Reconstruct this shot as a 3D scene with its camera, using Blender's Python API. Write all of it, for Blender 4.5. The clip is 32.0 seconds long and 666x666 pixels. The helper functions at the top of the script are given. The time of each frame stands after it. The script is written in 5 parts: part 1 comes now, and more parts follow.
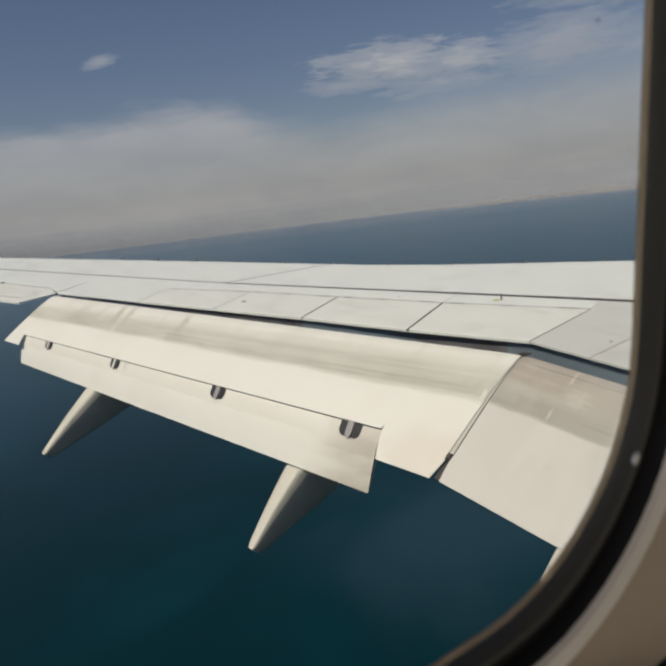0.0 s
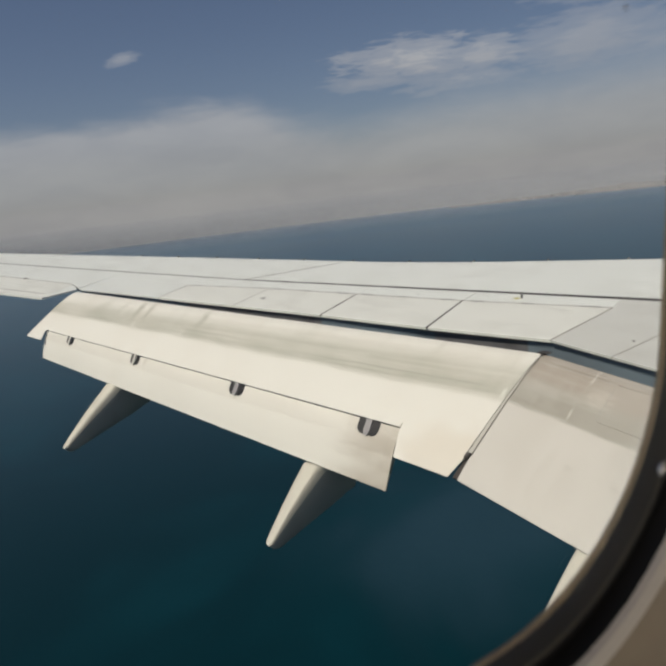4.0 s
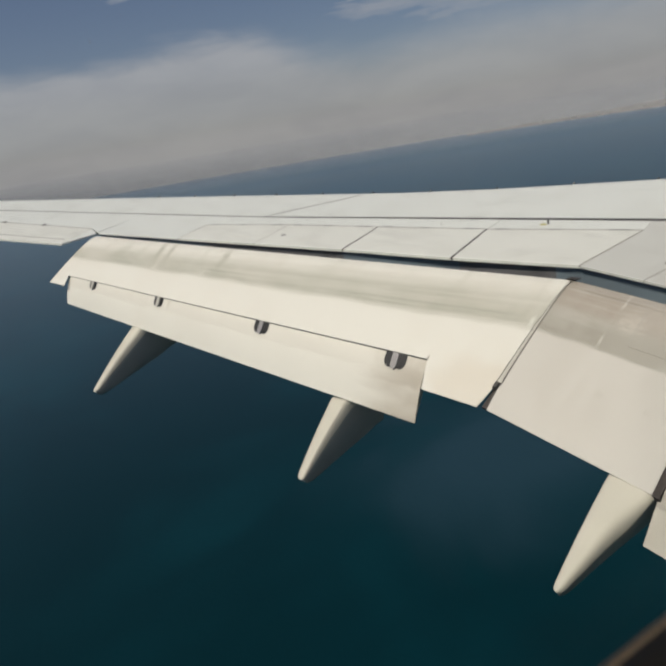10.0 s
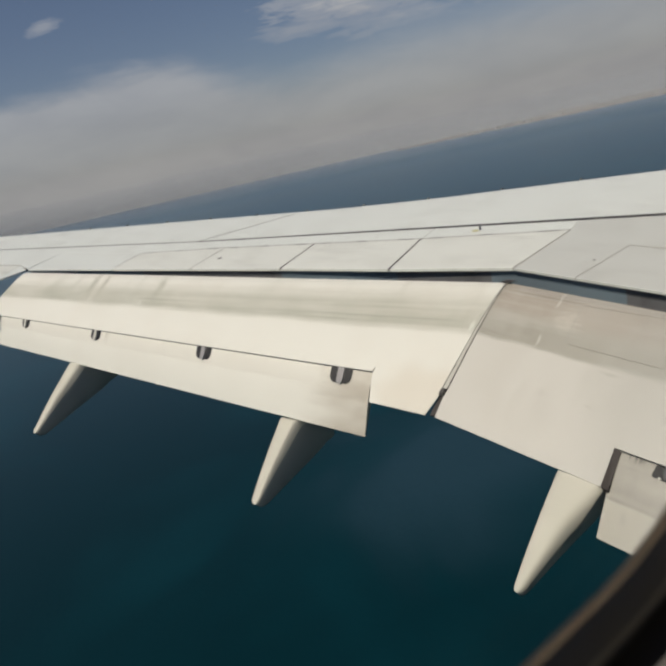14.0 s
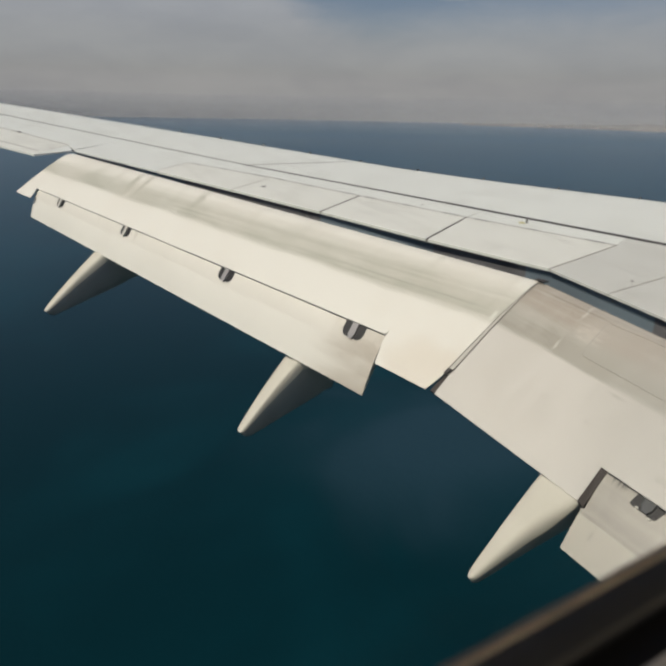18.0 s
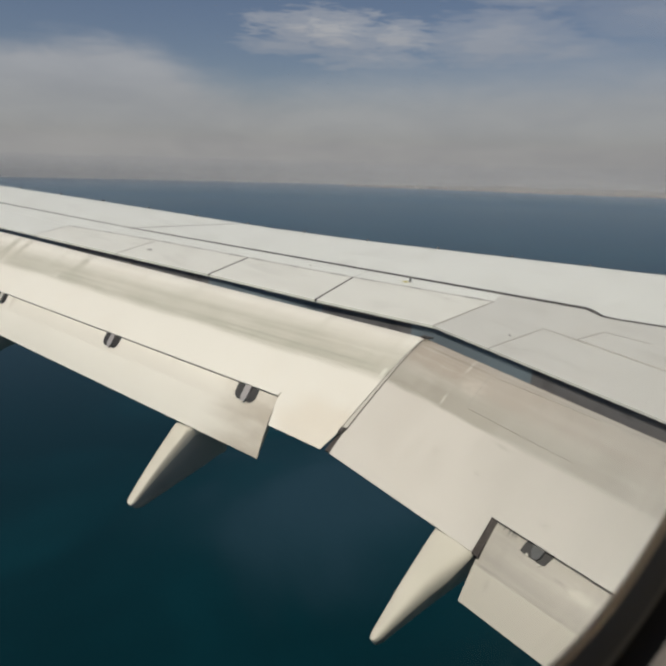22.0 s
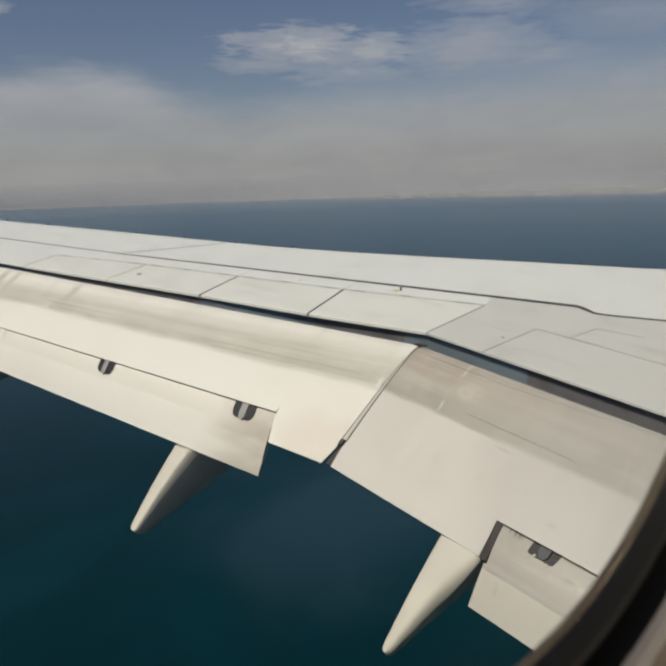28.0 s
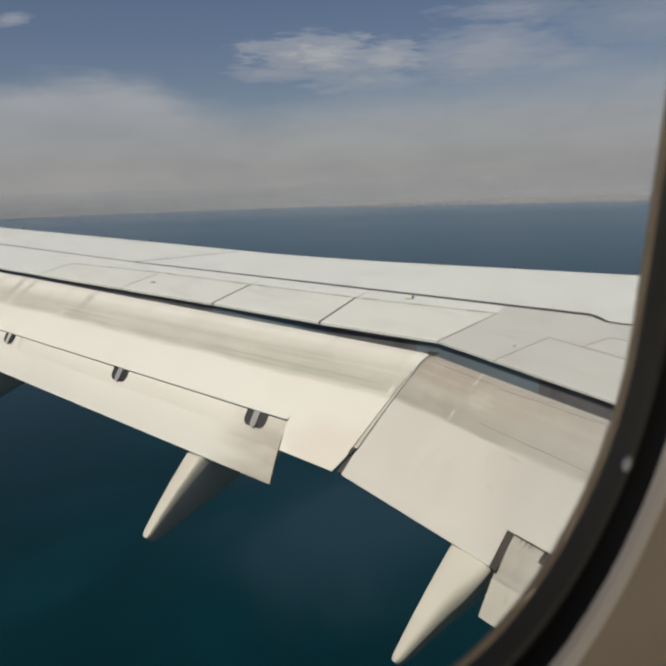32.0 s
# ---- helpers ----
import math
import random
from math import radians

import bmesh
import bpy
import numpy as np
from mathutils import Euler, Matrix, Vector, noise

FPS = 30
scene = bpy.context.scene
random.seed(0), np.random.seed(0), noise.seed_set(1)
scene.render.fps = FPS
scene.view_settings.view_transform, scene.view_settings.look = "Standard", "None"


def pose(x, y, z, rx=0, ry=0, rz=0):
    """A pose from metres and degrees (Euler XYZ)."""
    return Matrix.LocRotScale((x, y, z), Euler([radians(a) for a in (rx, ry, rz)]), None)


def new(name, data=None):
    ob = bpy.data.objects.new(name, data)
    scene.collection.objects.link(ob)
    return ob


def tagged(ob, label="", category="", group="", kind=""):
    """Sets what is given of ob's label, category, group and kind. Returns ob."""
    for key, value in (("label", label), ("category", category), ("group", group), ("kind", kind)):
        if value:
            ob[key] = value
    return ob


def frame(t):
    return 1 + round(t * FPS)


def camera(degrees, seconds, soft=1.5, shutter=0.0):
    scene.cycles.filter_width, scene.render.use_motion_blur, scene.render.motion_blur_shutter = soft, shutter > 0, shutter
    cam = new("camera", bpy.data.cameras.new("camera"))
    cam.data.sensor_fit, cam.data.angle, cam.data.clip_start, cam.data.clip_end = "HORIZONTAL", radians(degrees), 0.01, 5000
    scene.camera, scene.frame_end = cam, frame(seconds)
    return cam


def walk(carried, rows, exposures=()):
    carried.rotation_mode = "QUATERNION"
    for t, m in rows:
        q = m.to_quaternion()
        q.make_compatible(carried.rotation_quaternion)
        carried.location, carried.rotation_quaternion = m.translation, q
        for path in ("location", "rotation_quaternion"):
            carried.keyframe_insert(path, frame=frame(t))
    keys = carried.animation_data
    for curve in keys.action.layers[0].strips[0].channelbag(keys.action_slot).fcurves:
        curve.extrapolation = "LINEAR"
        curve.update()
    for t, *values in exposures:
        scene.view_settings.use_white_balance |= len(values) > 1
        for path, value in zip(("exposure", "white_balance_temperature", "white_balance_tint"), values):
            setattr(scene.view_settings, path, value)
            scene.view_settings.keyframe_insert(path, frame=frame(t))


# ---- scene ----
# World: z up, metres. The aircraft frame (x forward, y outboard to the left wing, z up, origin near the eye) is banked a little
# against the sea; AIR takes aircraft coordinates into the world.
ALT = 120.0
_up = Vector((0.0205, 0.0045, 1.0)).normalized()
AIR = _up.rotation_difference(Vector((0, 0, 1))).to_matrix().to_4x4()

# ---- camera ----
cam = camera(50.84, 32.0, soft=2.9)
cam.data.dof.use_dof, cam.data.dof.focus_distance, cam.data.dof.aperture_fstop = True, 9.0, 14.0


def eye(x, y, z, yaw, pitch, roll):
    return AIR @ pose(x, y, z, 90 + pitch, 0, yaw) @ pose(0, 0, 0, 0, 0, roll)


PATH = [
    (0.0, -0.0059, -0.0638, 0.0218, -34.003, -11.257, -7.859),
    (0.5, -0.0146, -0.0454, 0.0272, -32.862, -11.358, -8.406),
    (1.0, -0.0128, -0.0342, 0.0338, -33.040, -11.932, -6.507),
    (1.5, -0.0083, -0.0311, 0.0356, -33.232, -12.032, -6.783),
    (2.0, -0.0029, -0.0287, 0.0414, -32.103, -12.220, -6.659),
    (2.5, -0.0019, -0.0434, 0.0313, -31.812, -11.646, -6.115),
    (3.0, 0.0032, -0.0610, 0.0238, -33.366, -11.276, -9.054),
    (3.5, 0.0035, -0.0605, 0.0213, -32.887, -11.083, -8.594),
    (5.5, -0.0027, -0.0349, 0.0229, -32.079, -12.574, -6.158),
    (6.0, -0.0049, -0.0337, 0.0242, -31.941, -12.238, -6.490),
    (6.5, -0.0050, -0.0308, 0.0228, -32.282, -11.789, -7.689),
    (7.0, -0.0053, -0.0369, 0.0208, -32.424, -11.294, -7.622),
    (7.5, -0.0093, -0.0105, 0.0152, -37.097, -11.378, -1.586),
    (8.0, -0.0136, -0.0119, 0.0117, -34.439, -14.095, -1.852),
    (8.5, -0.0163, -0.0223, 0.0039, -31.075, -18.860, -3.943),
    (9.0, -0.0224, 0.0020, 0.0010, -30.619, -18.975, -3.491),
    (9.5, -0.0212, -0.0020, -0.0205, -32.929, -18.950, -6.771),
    (10.0, -0.0013, 0.0122, 0.0005, -29.839, -16.151, -10.521),
    (10.5, 0.0098, 0.0043, -0.0067, -33.504, -17.608, -15.977),
    (11.0, 0.0128, -0.0092, -0.0203, -34.021, -16.955, -15.876),
    (11.5, 0.0222, -0.0182, -0.0183, -34.233, -15.943, -15.008),
    (12.0, 0.0313, -0.0040, -0.0199, -34.735, -15.319, -15.894),
    (12.5, 0.0318, -0.0028, -0.0214, -34.693, -15.243, -16.080),
    (13.0, 0.0315, 0.0150, -0.0255, -34.025, -15.502, -13.332),
    (13.5, 0.0366, 0.0202, -0.0281, -33.861, -15.732, -11.345),
    (14.0, 0.0386, 0.0260, -0.0305, -34.646, -15.540, -13.601),
    (14.5, 0.0372, 0.0162, -0.0301, -36.361, -16.182, -15.750),
    (16.5, 0.0199, 0.0140, -0.0307, -37.739, -16.932, -10.753),
    (17.0, 0.0116, 0.0240, -0.0253, -36.382, -16.541, -9.585),
    (17.5, 0.0031, 0.0387, -0.0361, -32.671, -18.534, -3.835),
    (18.0, 0.0049, 0.0411, -0.0468, -33.000, -19.120, 0.260),
    (18.5, 0.0159, 0.0497, -0.0345, -35.673, -16.406, -1.946),
    (19.0, 0.0151, 0.0360, -0.0227, -40.097, -15.224, -3.449),
    (19.5, 0.0190, 0.0348, -0.0233, -38.020, -18.267, -4.286),
    (20.0, 0.0222, 0.0414, -0.0335, -39.487, -17.066, -3.779),
    (20.5, 0.0248, 0.0479, -0.0342, -39.107, -17.158, -3.162),
    (21.0, 0.0216, 0.0465, -0.0328, -39.789, -16.549, -1.431),
    (21.5, 0.0235, 0.0498, -0.0227, -40.040, -15.837, -2.188),
    (22.0, 0.0045, 0.0369, -0.0101, -42.145, -14.348, 0.859),
    (22.5, 0.0024, 0.0192, -0.0126, -44.112, -12.346, -2.177),
    (23.0, -0.0028, 0.0184, -0.0093, -44.016, -12.393, -3.103),
    (23.5, 0.0111, 0.0256, -0.0105, -45.109, -11.724, -3.571),
    (24.0, 0.0119, 0.0136, -0.0145, -45.712, -11.061, -5.007),
    (24.5, 0.0064, -0.0006, -0.0011, -45.923, -10.498, -4.617),
    (25.0, 0.0160, 0.0077, 0.0030, -45.337, -11.758, -5.202),
    (25.5, 0.0128, 0.0233, -0.0023, -45.519, -11.301, -5.039),
    (27.5, -0.0002, 0.0217, -0.0097, -42.814, -13.698, -3.158),
    (28.0, 0.0004, 0.0281, -0.0148, -42.664, -13.253, -2.485),
    (28.5, 0.0106, 0.0072, -0.0092, -44.092, -12.375, -3.626),
    (29.0, 0.0215, -0.0216, -0.0068, -45.171, -11.333, -7.139),
    (29.5, 0.0116, -0.0172, -0.0070, -44.224, -11.662, -6.148),
    (30.0, 0.0149, 0.0020, -0.0093, -43.337, -12.016, -5.978),
    (30.5, 0.0161, 0.0032, -0.0097, -43.566, -12.584, -6.263),
    (31.0, 0.0157, -0.0076, -0.0090, -44.336, -12.514, -5.636),
    (31.5, 0.0141, 0.0016, -0.0038, -43.494, -12.687, -4.193),
    (32.0, 0.0138, -0.0042, 0.0005, -41.466, -12.630, -2.664),
]
walk(cam, [(row[0], eye(*row[1:])) for row in PATH], exposures=[(0.0, 0.0), (32.0, 0.0)])

# ---- sky, sun ----
SUN_DIR = (AIR.to_3x3() @ Vector((-0.52, -0.05, 0.78))).normalized()
world = bpy.data.worlds.new("sky")
scene.world = world
world.use_nodes = True


class Nodes:
    """Short hand for building a node tree."""

    def __init__(self, tree):
        self.tree = tree
        tree.nodes.clear()

    def add(self, kind, inputs=None, **props):
        n = self.tree.nodes.new(kind)
        for k, v in props.items():
            setattr(n, k, v)
        for k, v in (inputs or {}).items():
            if isinstance(v, bpy.types.NodeSocket):
                self.tree.links.new(v, n.inputs[k])
            else:
                n.inputs[k].default_value = v
        return n

    def math(self, op, a, b=0.0, c=0.0, clamp=False):
        return self.add("ShaderNodeMath", {0: a, 1: b, 2: c}, operation=op, use_clamp=clamp).outputs[0]

    def ramp(self, value, *stops, smooth="EASE"):
        n = self.add("ShaderNodeValToRGB", {0: value})
        n.color_ramp.interpolation = smooth
        while len(n.color_ramp.elements) < len(stops):
            n.color_ramp.elements.new(0.5)
        for e, (pos, col) in zip(n.color_ramp.elements, stops):
            e.position = pos
            e.color = col if isinstance(col, tuple) else (col, col, col, 1)
        return n.outputs[0]

    def mix(self, fac, a, b, blend="MIX"):
        n = self.add("ShaderNodeMix", data_type="RGBA", blend_type=blend)
        for k, v in ((0, fac), (6, a), (7, b)):
            if isinstance(v, bpy.types.NodeSocket):
                self.tree.links.new(v, n.inputs[k])
            else:
                n.inputs[k].default_value = v
        return n.outputs[2]

    def noise(self, vec, scale, detail=4.0, rough=0.55, dist=0.0):
        return self.add("ShaderNodeTexNoise", {"Vector": vec, "Scale": scale, "Detail": detail, "Roughness": rough, "Distortion": dist}).outputs[0]

    def map(self, vec, scale=(1, 1, 1), rot=(0, 0, 0), loc=(0, 0, 0)):
        return self.add("ShaderNodeMapping", {"Vector": vec, "Scale": scale, "Rotation": rot, "Location": loc}).outputs[0]


def build_sky():
    g = Nodes(world.node_tree)
    co = g.add("ShaderNodeTexCoord").outputs["Generated"]
    sky = g.add("ShaderNodeTexSky", sky_type="NISHITA", sun_disc=False, sun_elevation=math.asin(SUN_DIR.z),
                sun_rotation=math.atan2(SUN_DIR.x, SUN_DIR.y), altitude=300.0, air_density=1.0, dust_density=1.2, ozone_density=2.0)
    xyz = g.add("ShaderNodeSeparateXYZ", {0: co})
    z = xyz.outputs[2]
    az = g.math("MULTIPLY", g.math("ARCTAN2", xyz.outputs[0], xyz.outputs[1]), 180 / math.pi)   # degrees right of outboard
    el = g.math("MULTIPLY", g.math("ARCSINE", z), 180 / math.pi)
    flat = g.add("ShaderNodeCombineXYZ", {0: g.math("MULTIPLY", az, 0.1), 1: g.math("MULTIPLY", el, 0.22), 2: 0.3}).outputs[0]
    tilted = g.map(flat, (1.0, 1.5, 1.0), rot=(0, 0, 0.06))
    broad = g.math("SUBTRACT", g.noise(flat, 0.75, 4.0, 0.5, 0.3), 0.5)
    soft = g.math("SUBTRACT", g.noise(g.map(tilted, loc=(3.1, 0.4, 0)), 1.9, 5.0, 0.55, 0.4), 0.5)
    fine = g.math("SUBTRACT", g.noise(g.map(tilted, (1.0, 1.7, 1.0), loc=(1.3, 0.9, 0)), 4.5, 6.0, 0.60, 0.5), 0.5)

    # bank of haze and stratus over the horizon: its top (degrees) and how soft that top is, by bearing
    bearing = g.math("MULTIPLY_ADD", az, 1 / 120, 20 / 120)

    def by_bearing(stops, scale):
        return g.math("MULTIPLY", g.ramp(bearing, *[((a + 20) / 120, v / scale) for a, v in stops], smooth="B_SPLINE"), scale)

    top = by_bearing(((-20, 9.0), (4, 7.6), (17, 7.7), (24, 8.5), (28, 8.2), (32, 5.6), (38, 5.2), (46, 5.7), (56, 6.9), (70, 8.0)), 20.0)
    width = by_bearing(((-20, 2.0), (10, 1.1), (24, 1.0), (31, 1.6), (40, 2.6), (60, 3.4)), 10.0)
    top = g.math("ADD", top, g.math("ADD", g.math("MULTIPLY", broad, 2.2), g.math("ADD", g.math("MULTIPLY", soft, 1.8), g.math("MULTIPLY", fine, 0.7))))
    bank = g.ramp(g.math("MULTIPLY_ADD", g.math("DIVIDE", g.math("SUBTRACT", top, el), width), 0.5, 0.5), (0.0, 0.0), (1.0, 1.0))
    bank = g.math("MULTIPLY", bank, g.ramp(g.math("ADD", broad, g.math("MULTIPLY", soft, 0.8)), (0.40, 0.80), (0.62, 1.0)))
    cover = g.math("MAXIMUM", bank, g.ramp(z, (0.02, 1.0), (0.075, 0.0)))

    def puff(a, e, wa, we, strength, lean=0.0, rag=1.5):
        da = g.math("SUBTRACT", az, a)
        de = g.math("DIVIDE", g.math("SUBTRACT", g.math("SUBTRACT", el, e), g.math("MULTIPLY", da, lean)), we)
        da = g.math("DIVIDE", da, wa)
        r = g.math("SQRT", g.math("ADD", g.math("MULTIPLY", da, da), g.math("MULTIPLY", de, de)))
        r = g.math("ADD", r, g.math("ADD", g.math("MULTIPLY", soft, rag), g.math("MULTIPLY", fine, rag)))
        return g.math("MULTIPLY", g.ramp(r, (0.05, 1.0), (0.55, 0.55), (1.05, 0.0)), strength)

    # the bright ragged cloud, its fringe, the thin veils beside and above it, the small wisp
    for p in ((41.5, 10.1, 6.5, 1.55, 0.95, -0.04), (46.5, 9.6, 4.5, 1.6, 0.80, -0.04), (38.0, 8.7, 5.0, 0.8, 0.50, -0.03), (45.0, 8.0, 6.5, 1.3, 0.55), (54.0, 9.4, 8.0, 2.6, 0.60, 0.0, 1.0),
              (55.5, 12.4, 6.5, 1.0, 0.40, -0.03), (59.5, 8.4, 7.0, 1.5, 0.48), (66.0, 11.0, 9.0, 2.6, 0.36, 0.0, 1.0), (50.8, 15.2, 3.2, 0.6, 0.55, 0.10), (61.7, 14.6, 3.5, 0.6, 0.45, 0.08), (19.3, 12.2, 1.7, 0.50, 0.50, 0.18, 1.7)):
        cover = g.math("MAXIMUM", cover, puff(*p))
    veil = g.math("MULTIPLY", g.ramp(g.math("ADD", soft, g.math("MULTIPLY", broad, 0.6)), (0.45, 0.0), (0.75, 0.35)), g.ramp(bearing, (0.42, 0.15), (0.62, 1.0)))
    cover = g.math("MAXIMUM", cover, g.math("MULTIPLY", veil, g.ramp(g.math("MULTIPLY", el, 0.05), (0.2, 1.0), (0.95, 0.3))))
    shade = g.ramp(g.math("ADD", 0.5, g.math("ADD", g.math("MULTIPLY", soft, 0.5), g.math("MULTIPLY", broad, 0.5))), (0.3, (0.98, 0.975, 1.0, 1)), (0.7, (1.13, 1.115, 1.115, 1)))
    low = g.ramp(z, (0.0, (0.288, 0.285, 0.288, 1)), (0.012, (0.300, 0.294, 0.292, 1)), (0.07, (0.330, 0.329, 0.335, 1)), (0.13, (0.365, 0.368, 0.385, 1)), (0.2, (0.40, 0.405, 0.425, 1)))
    cloud = g.mix(1.0, low, shade, "MULTIPLY")
    blue = g.mix(1.0, sky.outputs[0], (SKYGAIN * 1.05, SKYGAIN * 0.96, SKYGAIN, 1), "MULTIPLY")
    bg = g.add("ShaderNodeBackground", {0: g.mix(cover, blue, cloud), 1: 1.0})
    g.add("ShaderNodeOutputWorld", {0: bg.outputs[0]})


SKYGAIN = 0.055
build_sky()
sun = new("sun", bpy.data.lights.new("sun", "SUN"))
sun.data.energy, sun.data.angle, sun.data.color = 3.25, radians(0.6), (1.0, 0.925, 0.79)
sun.matrix_world = SUN_DIR.to_track_quat("Z", "Y").to_matrix().to_4x4()


# ---- materials ----
def material(name):
    m = bpy.data.materials.new(name)
    m.use_nodes = True
    return m, Nodes(m.node_tree)


def finish(g, colour, rough, metal=0.0, bump=None, strength=0.1, distance=0.002, spec=0.5, coat=0.0, tint=(1, 1, 1, 1)):
    b = g.add("ShaderNodeBsdfPrincipled", {"Base Color": colour, "Roughness": rough, "Metallic": metal, "Specular IOR Level": spec, "Coat Weight": coat, "Specular Tint": tint})
    if bump is not None:
        n = g.add("ShaderNodeBump", {"Height": bump, "Strength": strength, "Distance": distance})
        g.tree.links.new(n.outputs[0], b.inputs["Normal"])
    g.add("ShaderNodeOutputMaterial", {0: b.outputs[0]})


def paint(name, base, dirt, streak=0.25, blotch=0.2, rough=0.38, seed=0.0):
    """Weathered aircraft paint: soot streaks along the span, blotches and fine grain."""
    m, g = material(name)
    co = g.add("ShaderNodeTexCoord").outputs["Object"]
    s1 = g.noise(g.map(co, (2.6, 0.45, 1.0), rot=(0, 0, -0.36), loc=(seed, seed * 2, 0)), 1.6, 6.0, 0.6)
    s2 = g.noise(g.map(co, (1.0, 1.0, 1.0), loc=(seed * 3, 0, 1)), 2.1, 5.0, 0.6, 0.4)
    s3 = g.noise(co, 60.0, 3.0, 0.6)
    spot = g.ramp(g.noise(g.map(co, (1.0, 0.7, 1.0), loc=(0, seed, 3)), 7.0, 4.0, 0.65), (0.60, 0.0), (0.74, 1.0))
    f = g.math("MULTIPLY", g.ramp(s1, (0.45, 0.0), (0.75, 1.0)), streak)
    f = g.math("ADD", f, g.math("MULTIPLY", g.ramp(s2, (0.45, 0.0), (0.8, 1.0)), blotch), clamp=True)
    col = g.mix(f, base, dirt)
    col = g.mix(g.math("MULTIPLY", spot, blotch * 0.5), col, dirt)
    col = g.mix(g.math("MULTIPLY", g.ramp(s3, (0.35, 1.0), (0.6, 0.0)), 0.05), col, dirt)
    r = g.math("ADD", g.math("MULTIPLY", s2, 0.15), rough - 0.07)
    finish(g, col, r, bump=g.math("ADD", g.math("MULTIPLY", s2, 1.0), g.math("MULTIPLY", s3, 0.012)), strength=0.12, distance=0.01)
    return m


WHITE = paint("wing_paint", (0.775, 0.783, 0.738, 1), (0.50, 0.49, 0.45, 1), 0.20, 0.30)
SPOILER = paint("spoiler_paint", (0.785, 0.777, 0.715, 1), (0.47, 0.455, 0.41, 1), 0.30, 0.32, seed=2.3)
INPANEL = paint("inboard_panel_paint", (0.64, 0.632, 0.588, 1), (0.45, 0.435, 0.395, 1), 0.32, 0.32, seed=7.7)
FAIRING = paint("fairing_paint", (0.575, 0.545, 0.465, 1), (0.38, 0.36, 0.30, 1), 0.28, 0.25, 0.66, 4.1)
# flank shade of the cream fairings, put in as a darker grey
FAIRING_SHADED = paint("fairing_shaded_paint", (0.34, 0.34, 0.32, 1), (0.15, 0.15, 0.14, 1), 0.35, 0.3, 0.5, 6.6)
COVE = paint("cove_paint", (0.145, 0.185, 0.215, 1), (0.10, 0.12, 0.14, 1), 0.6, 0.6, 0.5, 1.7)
COVE_SHADE = paint("shaded_cove_paint", (0.125, 0.122, 0.128, 1), (0.035, 0.032, 0.032, 1), 0.8, 0.8, 0.6, 3.9)
BODY = paint("wing_core_paint", (0.10, 0.10, 0.10, 1), (0.04, 0.04, 0.04, 1), 0.4, 0.4, 0.6, 5.2)


